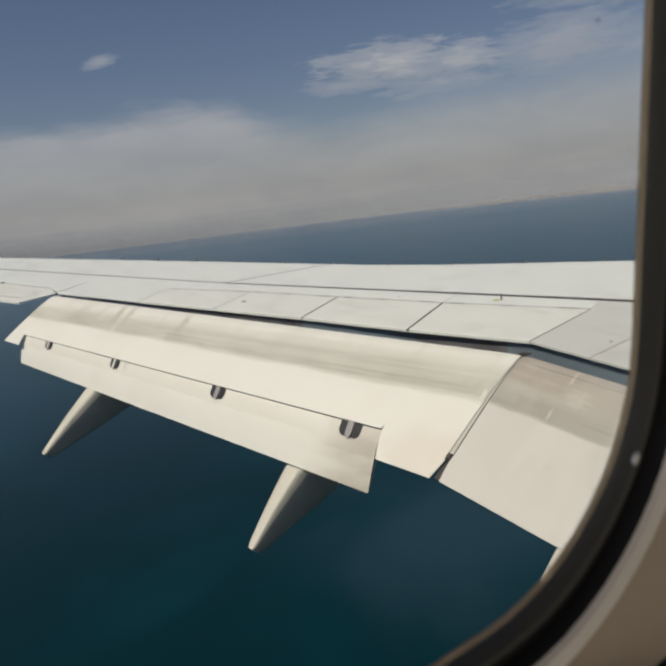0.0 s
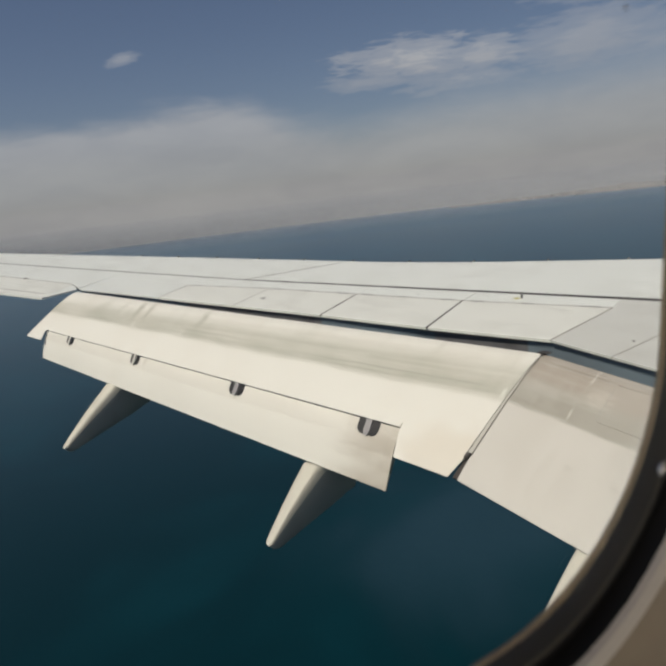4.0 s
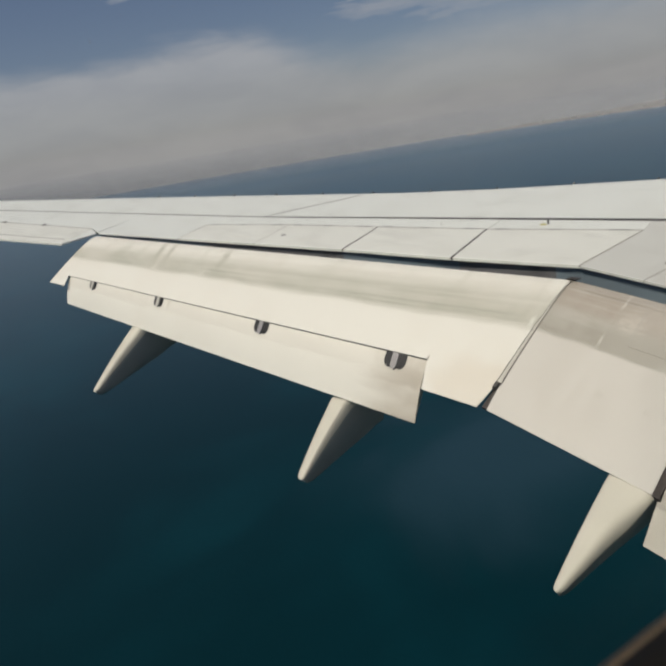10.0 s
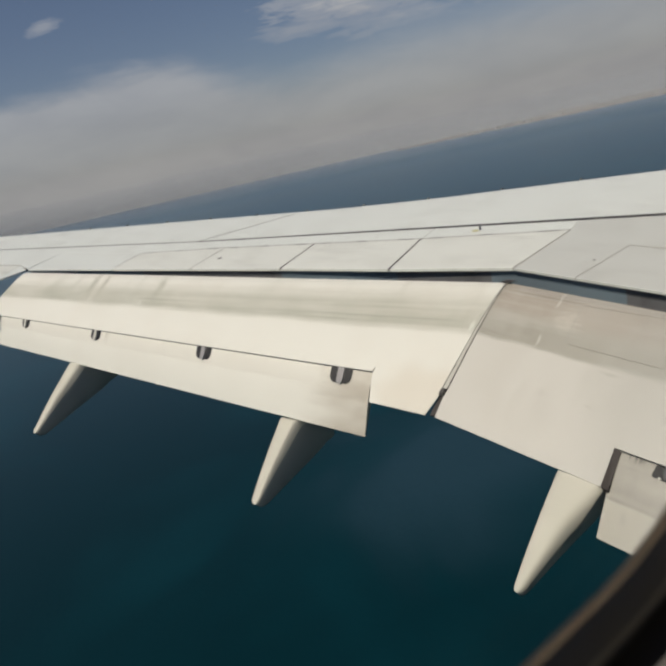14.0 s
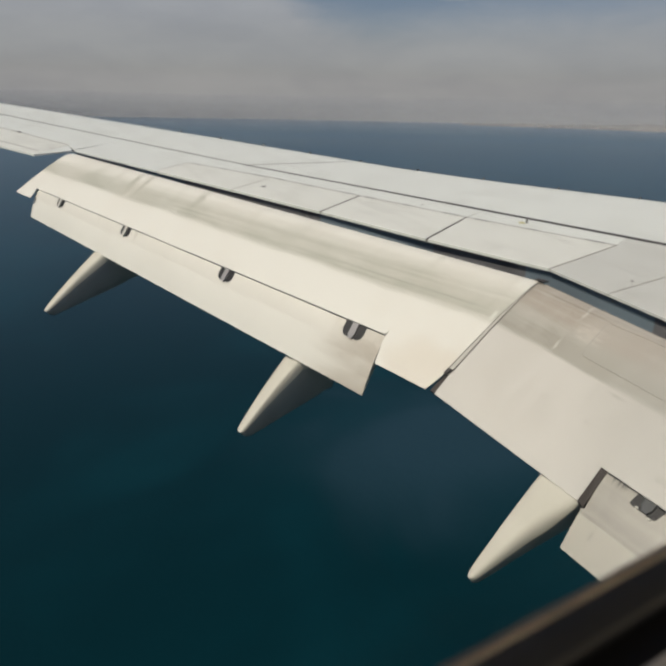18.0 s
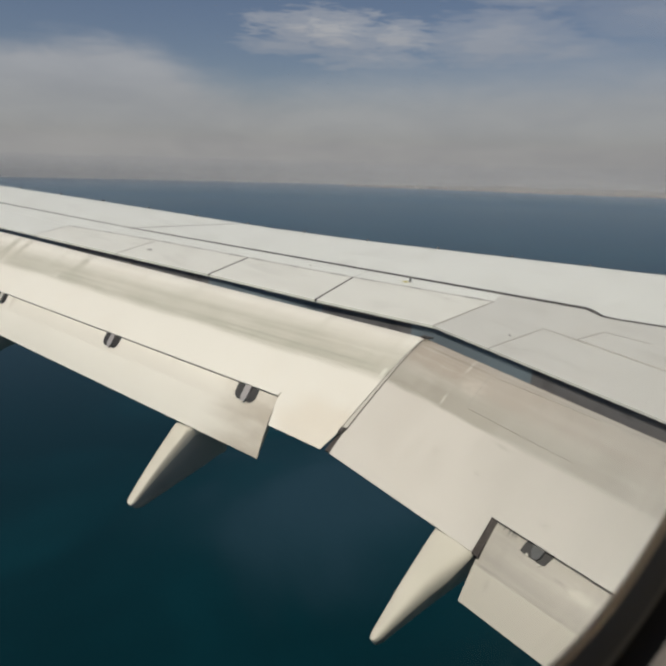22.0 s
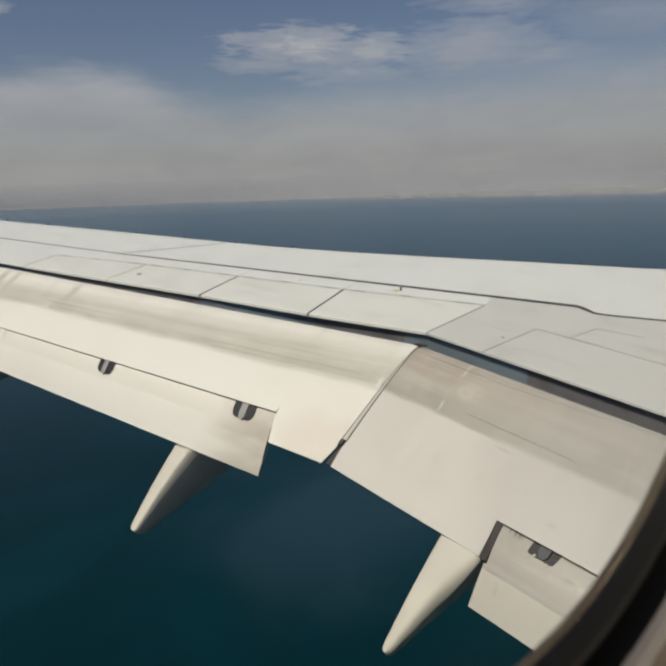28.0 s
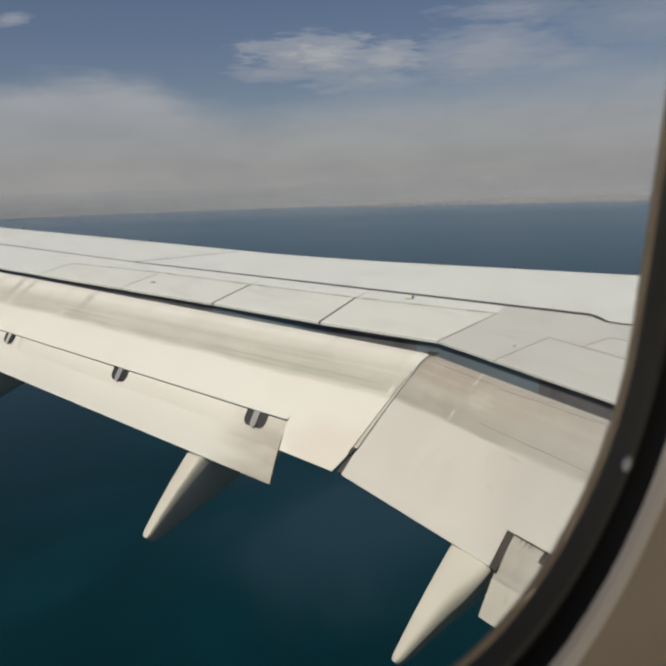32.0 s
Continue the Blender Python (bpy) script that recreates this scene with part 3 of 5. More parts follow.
def build_wing():
    wing = thing("aircraft_wing", "off-white painted airliner wing with panel seams and soot streaks", "wing")
    # core below the skin, closing the seams
    ys = [0.28, 2.0, 3.0, 4.2, 5.6, 7.0, 8.6, 10.2, 11.6, 13.2, 14.8, 16.6, 18.6]
    rings = []
    for y in ys:
        te = on(D, KT, y).x if y >= 4.2 else D.x + (D2.x - D.x) * (4.211 - y) / (4.211 - 0.28)
        te += 0.10
        ch = le(y) - te
        q = []
        prof_u = [(0, -0.030), (0.3, -0.024), (0.7, -0.024), (0.93, -0.026)]
        prof_l = [(1.04, -0.10), (0.9, -0.34), (0.6, -0.50), (0.3, -0.36), (0.05, -0.16)]
        sc = 1.0 if y < 6 else max(0.35, 1.0 - (y - 6) * 0.06)
        for s, h in prof_u:
            q.append(wp(te + s * ch, y, h))
        for s, h in prof_l:
            q.append(wp(te + s * ch, y, h * sc))
        rings.append(q)
    loft("wing_core", rings, BODY, wing, "dark grey wing box under the skin", smooth=False)
    # leading edge slats: curved nose from the crest forward and down
    cuts = [0.30, 3.0, 5.9, 8.80, 11.7, 14.2, 18.6]
    for a, b in zip(cuts[:-1], cuts[1:]):
        rings = []
        for k in range(7):
            y = a + 0.006 + (b - a - 0.012) * k / 6
            x0, q = le(y), []
            for i in range(11):
                t = i / 10 * 1.9
                q.append(wp(x0 - 0.23 + 0.55 * math.sin(min(t, math.pi / 2)) - max(0, t - math.pi / 2) * 0.9, y, -0.30 * (1 - math.cos(t))))
            q.append(wp(x0 - 0.23, y, -0.30))
            rings.append(q)
        loft("slat", rings, WHITE, wing, "white leading edge slat with a rounded nose")
    # skin panels ahead of the dark seam, aft edge on it, forward edge on the crest
    xs = [(0.30, 3.62), (3.62, 6.4), (6.4, None), (None, 12.0), (12.0, 18.6)]
    split_aft, split_fwd = 9.243, 8.79
    for a, b in xs:
        a1, a2 = (split_aft, split_fwd) if a is None else (a, a)
        b1, b2 = (split_aft, split_fwd) if b is None else (b, b)
        aft_a = seam(a1) if a1 > 3.5 else Vector((7.55, a1))
        pts = [aft_a, seam(b1), (le(b2) - 0.23, b2), (le(a2) - 0.23, a2)]
        if a1 < 3.5:
            pts = [Vector((7.95, 0.30)), Vector((7.18, 2.651)), Vector((6.80, 3.40)), Vector((6.80, 3.44)), Vector((6.913, 3.619)), (le(3.62) - 0.23, 3.62), (le(3.0) - 0.23, 3.0), (le(0.3) - 0.23, 0.3)]
            pts = [Vector(p) for p in pts]
        g = 0.003
        plate("upper_skin_panel", pts, WHITE, wing, gap=g)
    # strip between the dark seam and the spoiler hinge line
    strip = [Vector((3.82, 9.75)), Vector((4.455, 8.42)), Vector((4.983, 7.122)), Vector((5.524, 5.81)), Vector((6.206, 4.339))]
    for a, b in zip(strip[:-1], strip[1:]):
        sa, sb = seam(a.y + 0.12), seam(b.y + 0.12)
        k = Vector((-0.016, -0.004))
        plate("hinge_strip", [a, b, sb + k, sa + k], WHITE, wing, gap=0.003)
    plate("hinge_strip", [Vector((3.33, 11.62)), strip[0], seam(9.87) + Vector((-0.016, 0)), seam(11.6) + Vector((-0.016, 0))], WHITE, wing, gap=0.003)
    # spoilers
    for i, (ha, hb, ta, tb) in enumerate(zip(HINGE[:-1], HINGE[1:], TE[:-1], TE[1:])):
        ha = strip[0] if i == 0 else ha
        plate("spoiler", [ha, hb, tb, ta], SPOILER, wing, "closed off-white spoiler panel", gap=0.004 if i < 2 else 0.008, thick=0.03, lift=0.002)
    # fixed panel outboard of the last spoiler
    plate("fixed_panel", [Vector((3.82, 9.75)), TE[0], KT, Vector((3.33, 11.62))], WHITE, wing, gap=0.003)
    # fixed inboard trailing panels
    w = Vector((6.206, 4.339))
    plate("fixed_panel", [w, D, Vector((5.045, 3.55)), Vector((5.93, 3.55)), Vector((5.96, 3.20)), Vector((6.36, 3.15)), Vector((6.78, 3.40)), Vector((6.89, 3.62)), seam(4.46) + Vector((-0.016, 0))], INPANEL, wing, gap=0.001, cham=0.0012)
    plate("access_panel", [Vector((5.93, 3.55)), Vector((5.045, 3.55)), D2, Vector((5.85, 0.28))], INPANEL, wing, gap=0.001, cham=0.0012)
    plate("access_panel", [Vector((6.36, 3.15)), Vector((5.96, 3.20)), Vector((5.85, 0.28)), Vector((6.75, 0.28)), Vector((6.44, 2.72))], INPANEL, wing, gap=0.001, cham=0.0012)
    plate("fixed_panel", [Vector((6.78, 3.38)), Vector((6.36, 3.15)), Vector((6.44, 2.72)), Vector((6.75, 0.28)), Vector((7.92, 0.28)), Vector((7.16, 2.64))], INPANEL, wing, gap=0.001, cham=0.0012)
    # aileron and outboard trailing edge
    a0, a1, h0, h1 = Vector((2.06, 11.22)), Vector((-0.60, 18.6)), Vector((2.66, 11.70)), Vector((0.40, 18.6))
    plate("fixed_panel", [KT + Vector((0.02, 0.05)), h0 + Vector((0.01, 0.01)), h1 + Vector((0.02, 0)), seam(18.6) + Vector((-0.016, 0)), seam(11.62) + Vector((-0.016, 0)), Vector((3.33, 11.62))], WHITE, wing, gap=0.003)
    plate("aileron", [a0, h0, h1, a1], SPOILER, wing, "off-white aileron with a thin hinge seam", gap=0.005, thick=0.035)
    # wedge that closes the step beside the flap
    plate("end_rib", [KT + Vector((-0.01, 0.02)), h0 + Vector((0.005, 0.01)), a0 + Vector((0.0, 0.01))], WHITE, wing, gap=0.002, thick=0.028, lift=-0.004)
    def bead(name, a, b, w0, w1, mat, lift=0.0025):
        a, b = Vector(a), Vector(b)
        e = (b - a).normalized()
        k = Vector((-e.y, e.x))
        q = [a - k * w0 / 2, b - k * w1 / 2, b + k * w1 / 2, a + k * w0 / 2]
        v = [wp(p.x, p.y, -0.015) for p in q] + [wp(p.x, p.y, lift) for p in q]
        return link_mesh(name, v, [(0, 1, 2, 3), (4, 5, 6, 7), (0, 1, 5, 4), (1, 2, 6, 5), (2, 3, 7, 6), (3, 0, 4, 7)], mat, wing)

    bead("dark_seam", (4.496, 9.243), (6.90, 3.632), 0.035, 0.085, SEALDARK)
    jog = [Vector((6.90, 3.632)), Vector((6.845, 3.50)), Vector((6.80, 3.40)), Vector((6.845, 3.26)), Vector((7.17, 2.651)), Vector((7.94, 0.30))]
    for a, b, w in zip(jog[:-1], jog[1:], (0.07, 0.055, 0.05, 0.05, 0.05)):
        bead("dark_seam", a, b, w, w, SEALDARK)
    bead("fine_seam", seam(18.5), (4.496, 9.243), 0.030, 0.034, SEAL)
    bead("tab_seam", lerp(a0, h0, 0.24) + Vector((-0.04, 0.12)), lerp(a1, h1, 0.24), 0.022, 0.022, SEALLIGHT)
    bead("hinge_seam", h0, h1, 0.020, 0.026, SEALLIGHT, 0.0036)
    for k in (0.20, 0.39):
        m = lerp(h0, h1, k)
        bead("hinge_fitting", m + Vector((0.012, -0.03)), m + Vector((-0.008, 0.03)), 0.06, 0.05, SEALDARK, 0.012)
    bead("fine_seam", (4.496, 9.243), (le(8.79) - 0.24, 8.79), 0.02, 0.014, SEAL)
    for h, t, w0, w1, mat in zip(HINGE[1:], TE[1:], (0.008, 0.010, 0.014, 0.010), (0.009, 0.014, 0.020, 0.016), (SEALLIGHT, SEALDARK, SEALDARK, SEALLIGHT)):
        bead("spoiler_seam", h, t, w0, w1, mat, 0.0042)
    bead("spoiler_seam", HINGE[0], TE[0], 0.008, 0.008, SEALLIGHT, 0.0042)
    for a, b in zip(HINGE[:-1], HINGE[1:]):
        bead("hinge_seam", a, b, 0.022, 0.022, SEALLIGHT, 0.0036)
        for k0, k1 in ((0.06, 0.16), (0.42, 0.50), (0.80, 0.93)):
            bead("hinge_leaf", lerp(a, b, k0), lerp(a, b, k1), 0.026, 0.026, SEAL, 0.0048)
    for a, b in (((5.93, 3.55), (5.045, 3.55)), ((5.93, 3.55), (5.90, 2.2)), ((5.90, 2.2), (5.85, 0.28)), ((5.96, 3.20), (6.36, 3.15)), ((6.36, 3.15), (6.44, 2.72))):
        bead("panel_seam", a, b, 0.012, 0.012, SEALLIGHT, 0.0028)
    bead("panel_seam", (6.79, 3.395), (6.36, 3.15), 0.016, 0.016, INPANEL, 0.0022)
    for y in (3.62, 6.4):
        bead("skin_splice", seam(y) + Vector((0.02, 0)), (le(y) - 0.235, y), 0.018, 0.018, WHITE, 0.0008)
    # vane tabs standing on the crest
    for k in range(11):
        y = 4.55 + k * 0.83
        x = le(y) - 0.10
        a = wp(x - 0.025, y)
        b = wp(x + 0.02, y + 0.006)
        u = WN * 0.022
        s = Vector((0, 0.008, 0))
        link_mesh("vane_tab", [a - s, b - s, b - s + u, a - s + u * 0.8, a + s, b + s, b + s + u, a + s + u * 0.8],
                  [(0, 1, 2, 3), (4, 5, 6, 7), (0, 1, 5, 4), (1, 2, 6, 5), (2, 3, 7, 6), (3, 0, 4, 7)], SEAL, wing)
    # yellow index mark and its pin by the dark seam
    plate("index_mark", [Vector((5.895, 5.35)), Vector((5.945, 5.32)), Vector((5.965, 5.37)), Vector((5.915, 5.40))], YELLOW, wing, "yellow index mark", thick=0.006, gap=0.0, lift=0.006)
    link_mesh("index_pin", *disc(wp(5.975, 5.33, 0.0), WN, 0.013, 0.06, 8), STEEL, wing)
    # fuel cap rings and fasteners scattered over the skin
    for x, y, r in ((5.48, 3.633, 0.014), (4.145, 8.04, 0.035), (5.42, 6.45, 0.013)):
        link_mesh("skin_fastener", *disc(wp(x, y, 0.0015), WN, r, 0.004, 10), SEAL, wing)
    return wing


def disc(centre, normal, radius, height, n=12):
    a = normal.orthogonal().normalized()
    b = normal.cross(a)
    ring = [a * math.cos(t) + b * math.sin(t) for t in [2 * math.pi * i / n for i in range(n)]]
    verts = [centre + r * radius for r in ring] + [centre + r * radius * 0.9 + normal * height for r in ring]
    faces = [tuple(range(n - 1, -1, -1)), tuple(range(n, 2 * n))] + [(i, (i + 1) % n, n + (i + 1) % n, n + i) for i in range(n)]
    return verts, faces


build_wing()

# cove wall behind the spoilers, seen through the slot over the flap
C, A = Vector((4.867, 4.148, -1.664)), Vector((3.610, 4.133, -2.413))
SPAN = Vector((-0.3268, 0.9409, 0.0890))
CHORD = A - C
FN = Vector((-0.493, -0.250, 0.833)).normalized()
DI = Vector((-0.046, -0.993, -0.113))


def build_cove():
    cove = thing("flap_cove", "dark blue-grey shadowed cove behind the flaps", "cove")
    at = lambda y: on(D, KT, y)
    # darker bays: shade of the deep openings painted onto the wall
    bays = [(D2, lerp(D2, D, 0.72), COVE_SHADE), (lerp(D2, D, 0.72), D, COVE), (D, at(4.45), COVE), (at(4.45), at(5.40), COVE_SHADE), (at(5.40), at(6.80), COVE), (at(6.80), at(8.95), COVE_SHADE), (at(8.95), KT, COVE)]
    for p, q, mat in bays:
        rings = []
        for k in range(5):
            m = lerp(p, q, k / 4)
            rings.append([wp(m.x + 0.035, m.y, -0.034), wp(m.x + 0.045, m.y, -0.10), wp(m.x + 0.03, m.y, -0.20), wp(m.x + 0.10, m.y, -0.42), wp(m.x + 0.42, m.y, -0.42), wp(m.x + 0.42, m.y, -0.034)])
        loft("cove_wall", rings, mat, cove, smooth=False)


build_cove()


# ---- flaps ----
NOSE = ((0.10, -0.125), (0.03, -0.10), (-0.012, -0.055), (-0.012, -0.015))


def bulge(t):
    return 0.155 * math.sqrt(t) * (1 - t) * (1.0 - 0.25 * t)


def main_surface(s, a, below=0.0):
    """Outboard flap, upper surface: chord fraction s (about 0 at the nose, 1 at the inboard trailing corner), metres a along the span."""
    n0 = -0.0108 * a
    t = min(max((s - n0) / (te_at(a) - n0), 0.0), 1.0)
    return C + CHORD * s + SPAN * a + FN * (bulge(t) * (0.45 + 0.55 * te_at(a)) - 0.012 - below)


def te_at(a):
    return 1.0 - 0.0567 * a


def cut_at(a):
    """Chord fraction where the upper shell of the main flap ends over the aft flap."""
    return 0.743 - (a - 0.745) * (0.743 - 0.474) / (7.079 - 0.745)


def chord_steps(s0, e, ns):
    """Chord stations, close together at the nose."""
    return [s0 + (e - s0) * (j / ns) ** 1.7 for j in range(ns + 1)]


def strip_mesh(name, a0, a1, s_end, mat, parent, label="", na=24, ns=18, lo=None, hi=None):
    """lo, hi: the chord fraction past which an end edge slants, and the metres that it slants by per chord fraction."""
    rings, uvs = [], []
    for i in range(na + 1):
        a = a0 + (a1 - a0) * i / na
        n0 = -0.0108 * a
        st = chord_steps(n0, s_end(a), ns)

        def at(s):
            b = a
            if hi:
                b += max(0.0, s - hi[0]) * hi[1] * i / na
            if lo:
                b += max(0.0, s - lo[0]) * lo[1] * (1 - i / na)
            return b

        ring = [(C + CHORD * (n0 + dx) + SPAN * a + FN * dz, dx) for dx, dz in NOSE] + [(main_surface(s, at(s)), s) for s in st]
        ring += [(main_surface(s, at(s), 0.006 + 0.10 * (1 - j / ns) * math.sin(math.pi * (0.25 + 0.75 * j / ns))), s) for j, s in reversed(list(enumerate(st))) if j > 3]
        uvs += [(a, s / te_at(a)) for p, s in ring]
        rings.append([p for p, s in ring])
    return loft(name, rings, mat, parent, label, uvs=uvs)


def build_outboard_flap():
    flap = thing("outboard_flap", "cream-white outboard wing flap lowered, with a grey soot band", "flap")
    A0, A1, A2, A3 = -0.012, 0.745, 7.079, 7.40
    strip_mesh("main_shell", A0, A1, te_at, FLAP_OUT, flap, na=4, hi=(0.743, -0.67), lo=(0.85, 0.26))
    strip_mesh("main_shell", A1, A2, cut_at, FLAP_OUT, flap, na=30)
    strip_mesh("main_shell", A2, A3, te_at, FLAP_OUT, flap, na=4, lo=(0.474, -0.75))
    # dark slot lip under the shell's edge
    rings = []
    for k in range(13):
        a = A1 + 0.01 + (A2 - A1 - 0.02) * k / 12
        p = main_surface(cut_at(a), a) - FN * 0.012
        q = p - CHORD.normalized() * 0.10 - FN * 0.06
        r = p + CHORD.normalized() * 0.003 - FN * 0.012
        rings.append([p, r, r - FN * 0.01, q])
    loft("slot_lip", rings, DARK, flap, smooth=False)
    # aft flap: from under the edge down to its own trailing edge
    E, L = Vector((3.430, 4.836, -2.692)), Vector((1.818, 10.801, -1.776))
    F, J = Vector((3.690, 4.837, -2.155)), Vector((1.958, 10.801, -1.390))
    rings, uvs, ns = [], [], 12
    for i in range(31):
        t = i / 30
        top, bot = lerp(F, J, t), lerp(E, L, t)
        ch = bot - top
        nrm = ch.cross(SPAN).normalized()
        if nrm.x > 0:
            nrm = -nrm
        up, lo = [], []
        for j in range(ns + 1):
            s = -0.22 + 1.22 * j / ns
            u = max(s, 0)
            b = 0.055 * ch.length * 4 * u * (1 - u) * (1.3 - 0.7 * u) * 0.9 - (1.4 * s * s if s < 0 else 0)
            p = top + ch * s + nrm * (b - 0.012)
            up.append(p)
            lo.append(p - nrm * (0.006 + 0.09 * math.sin(math.pi * j / ns) * (1 - j / ns * 0.6)))
            uvs.append((t * 6.4 + 0.4, s))
        rings.append(up + lo[::-1])
        uvs += [uvs[-1 - k] for k in range(ns + 1)]
    aft = loft("aft_flap", rings, AFT, flap, "cream aft flap segment, drooped steeply", uvs=uvs)

    def aft_point(t, s, out=0.0):
        top, bot = lerp(F, J, t), lerp(E, L, t)
        ch = bot - top
        nrm = ch.cross(SPAN).normalized()
        if nrm.x > 0:
            nrm = -nrm
        u = max(s, 0)
        b = 0.055 * ch.length * 4 * u * (1 - u) * (1.3 - 0.7 * u) * 0.9
        return top + ch * s + nrm * (b - 0.012 + out), nrm

    # dark plates that paint the shade of the hinge cut-outs, with their brackets
    for y, wide in ((5.160, 0.125), (6.896, 0.112), (8.697, 0.090), (10.162, 0.082)):
        t = (y - F.y) / (J.y - F.y)
        half = wide / 6.34
        size = 0.255
        ring_o, ring_i = [], []
        shape = [(-1, -0.04), (1, -0.04), (1, 0.6), (0.86, 0.86), (0.6, 1), (-0.6, 1), (-0.86, 0.86), (-1, 0.6)]
        for u, v in shape:
            ring_o.append(aft_point(t + u * half, v * size, 0.004)[0])
            ring_i.append(aft_point(t + u * half, v * size, -0.02)[0])
        loft("hinge_shade_plate", [ring_i, ring_o], DARK, aft, "dark plate painting the shade of a hinge cut-out", smooth=False)
        ring_a, ring_b = [], []
        for u, v in ((-0.34, 0.0), (0.34, 0.0), (0.34, 0.80), (0.16, 1.04), (-0.16, 1.04), (-0.34, 0.80)):
            ring_a.append(aft_point(t + u * half, v * size, 0.0)[0])
            ring_b.append(aft_point(t + u * half * 0.8, v * size, 0.022)[0])
        loft("hinge_bracket", [ring_a, ring_b], METAL if y < 8 else SEALPALE, aft, "grey metal hinge bracket" if y < 8 else "cream painted hinge bracket", smooth=False)
    return flap


build_outboard_flap()

IB, IQ = Vector((3.607, 4.055, -2.411)), Vector((3.582, 2.546, -2.621))
IDIR = (IQ - IB).normalized()
INOSE = Vector((4.867, 4.125, -1.668))


def in_surface(s, a):
    """Inboard flap: s along the chord, a metres inboard from the joint."""
    nose = INOSE + DI * a
    te = IB + IDIR * a
    ch = te - nose
    n = ch.cross(DI).normalized()
    if n.z < 0:
        n = -n
    t = min(max(s, 0.0), 1.0)
    return nose + ch * s + n * (bulge(t) - 0.012), n


def in_strip(name, a0, a1, s_end, mat, parent, label="", na=10, ns=18, slant=0.0):
    rings, uvs = [], []
    for i in range(na + 1):
        a = a0 + (a1 - a0) * i / na
        st = chord_steps(0.0, s_end, ns)
        nose, n0 = in_surface(0.0, a)
        ch = IB + IDIR * a - (INOSE + DI * a)

        def at(s):
            return a + max(0.0, s - 0.85) * slant * (1 - i / na)

        ring = [(nose + ch * dx + n0 * (dz + 0.012), dx) for dx, dz in NOSE] + [(in_surface(s, at(s))[0], s) for s in st]
        ring += [(in_surface(s, at(s))[0] - n0 * (0.006 + 0.10 * (1 - j / ns) * math.sin(math.pi * (0.25 + 0.75 * j / ns))), s) for j, s in reversed(list(enumerate(st))) if j > 3]
        uvs += [(a, s) for p, s in ring]
        rings.append([p for p, s in ring])
    return loft(name, rings, mat, parent, label, uvs=uvs)


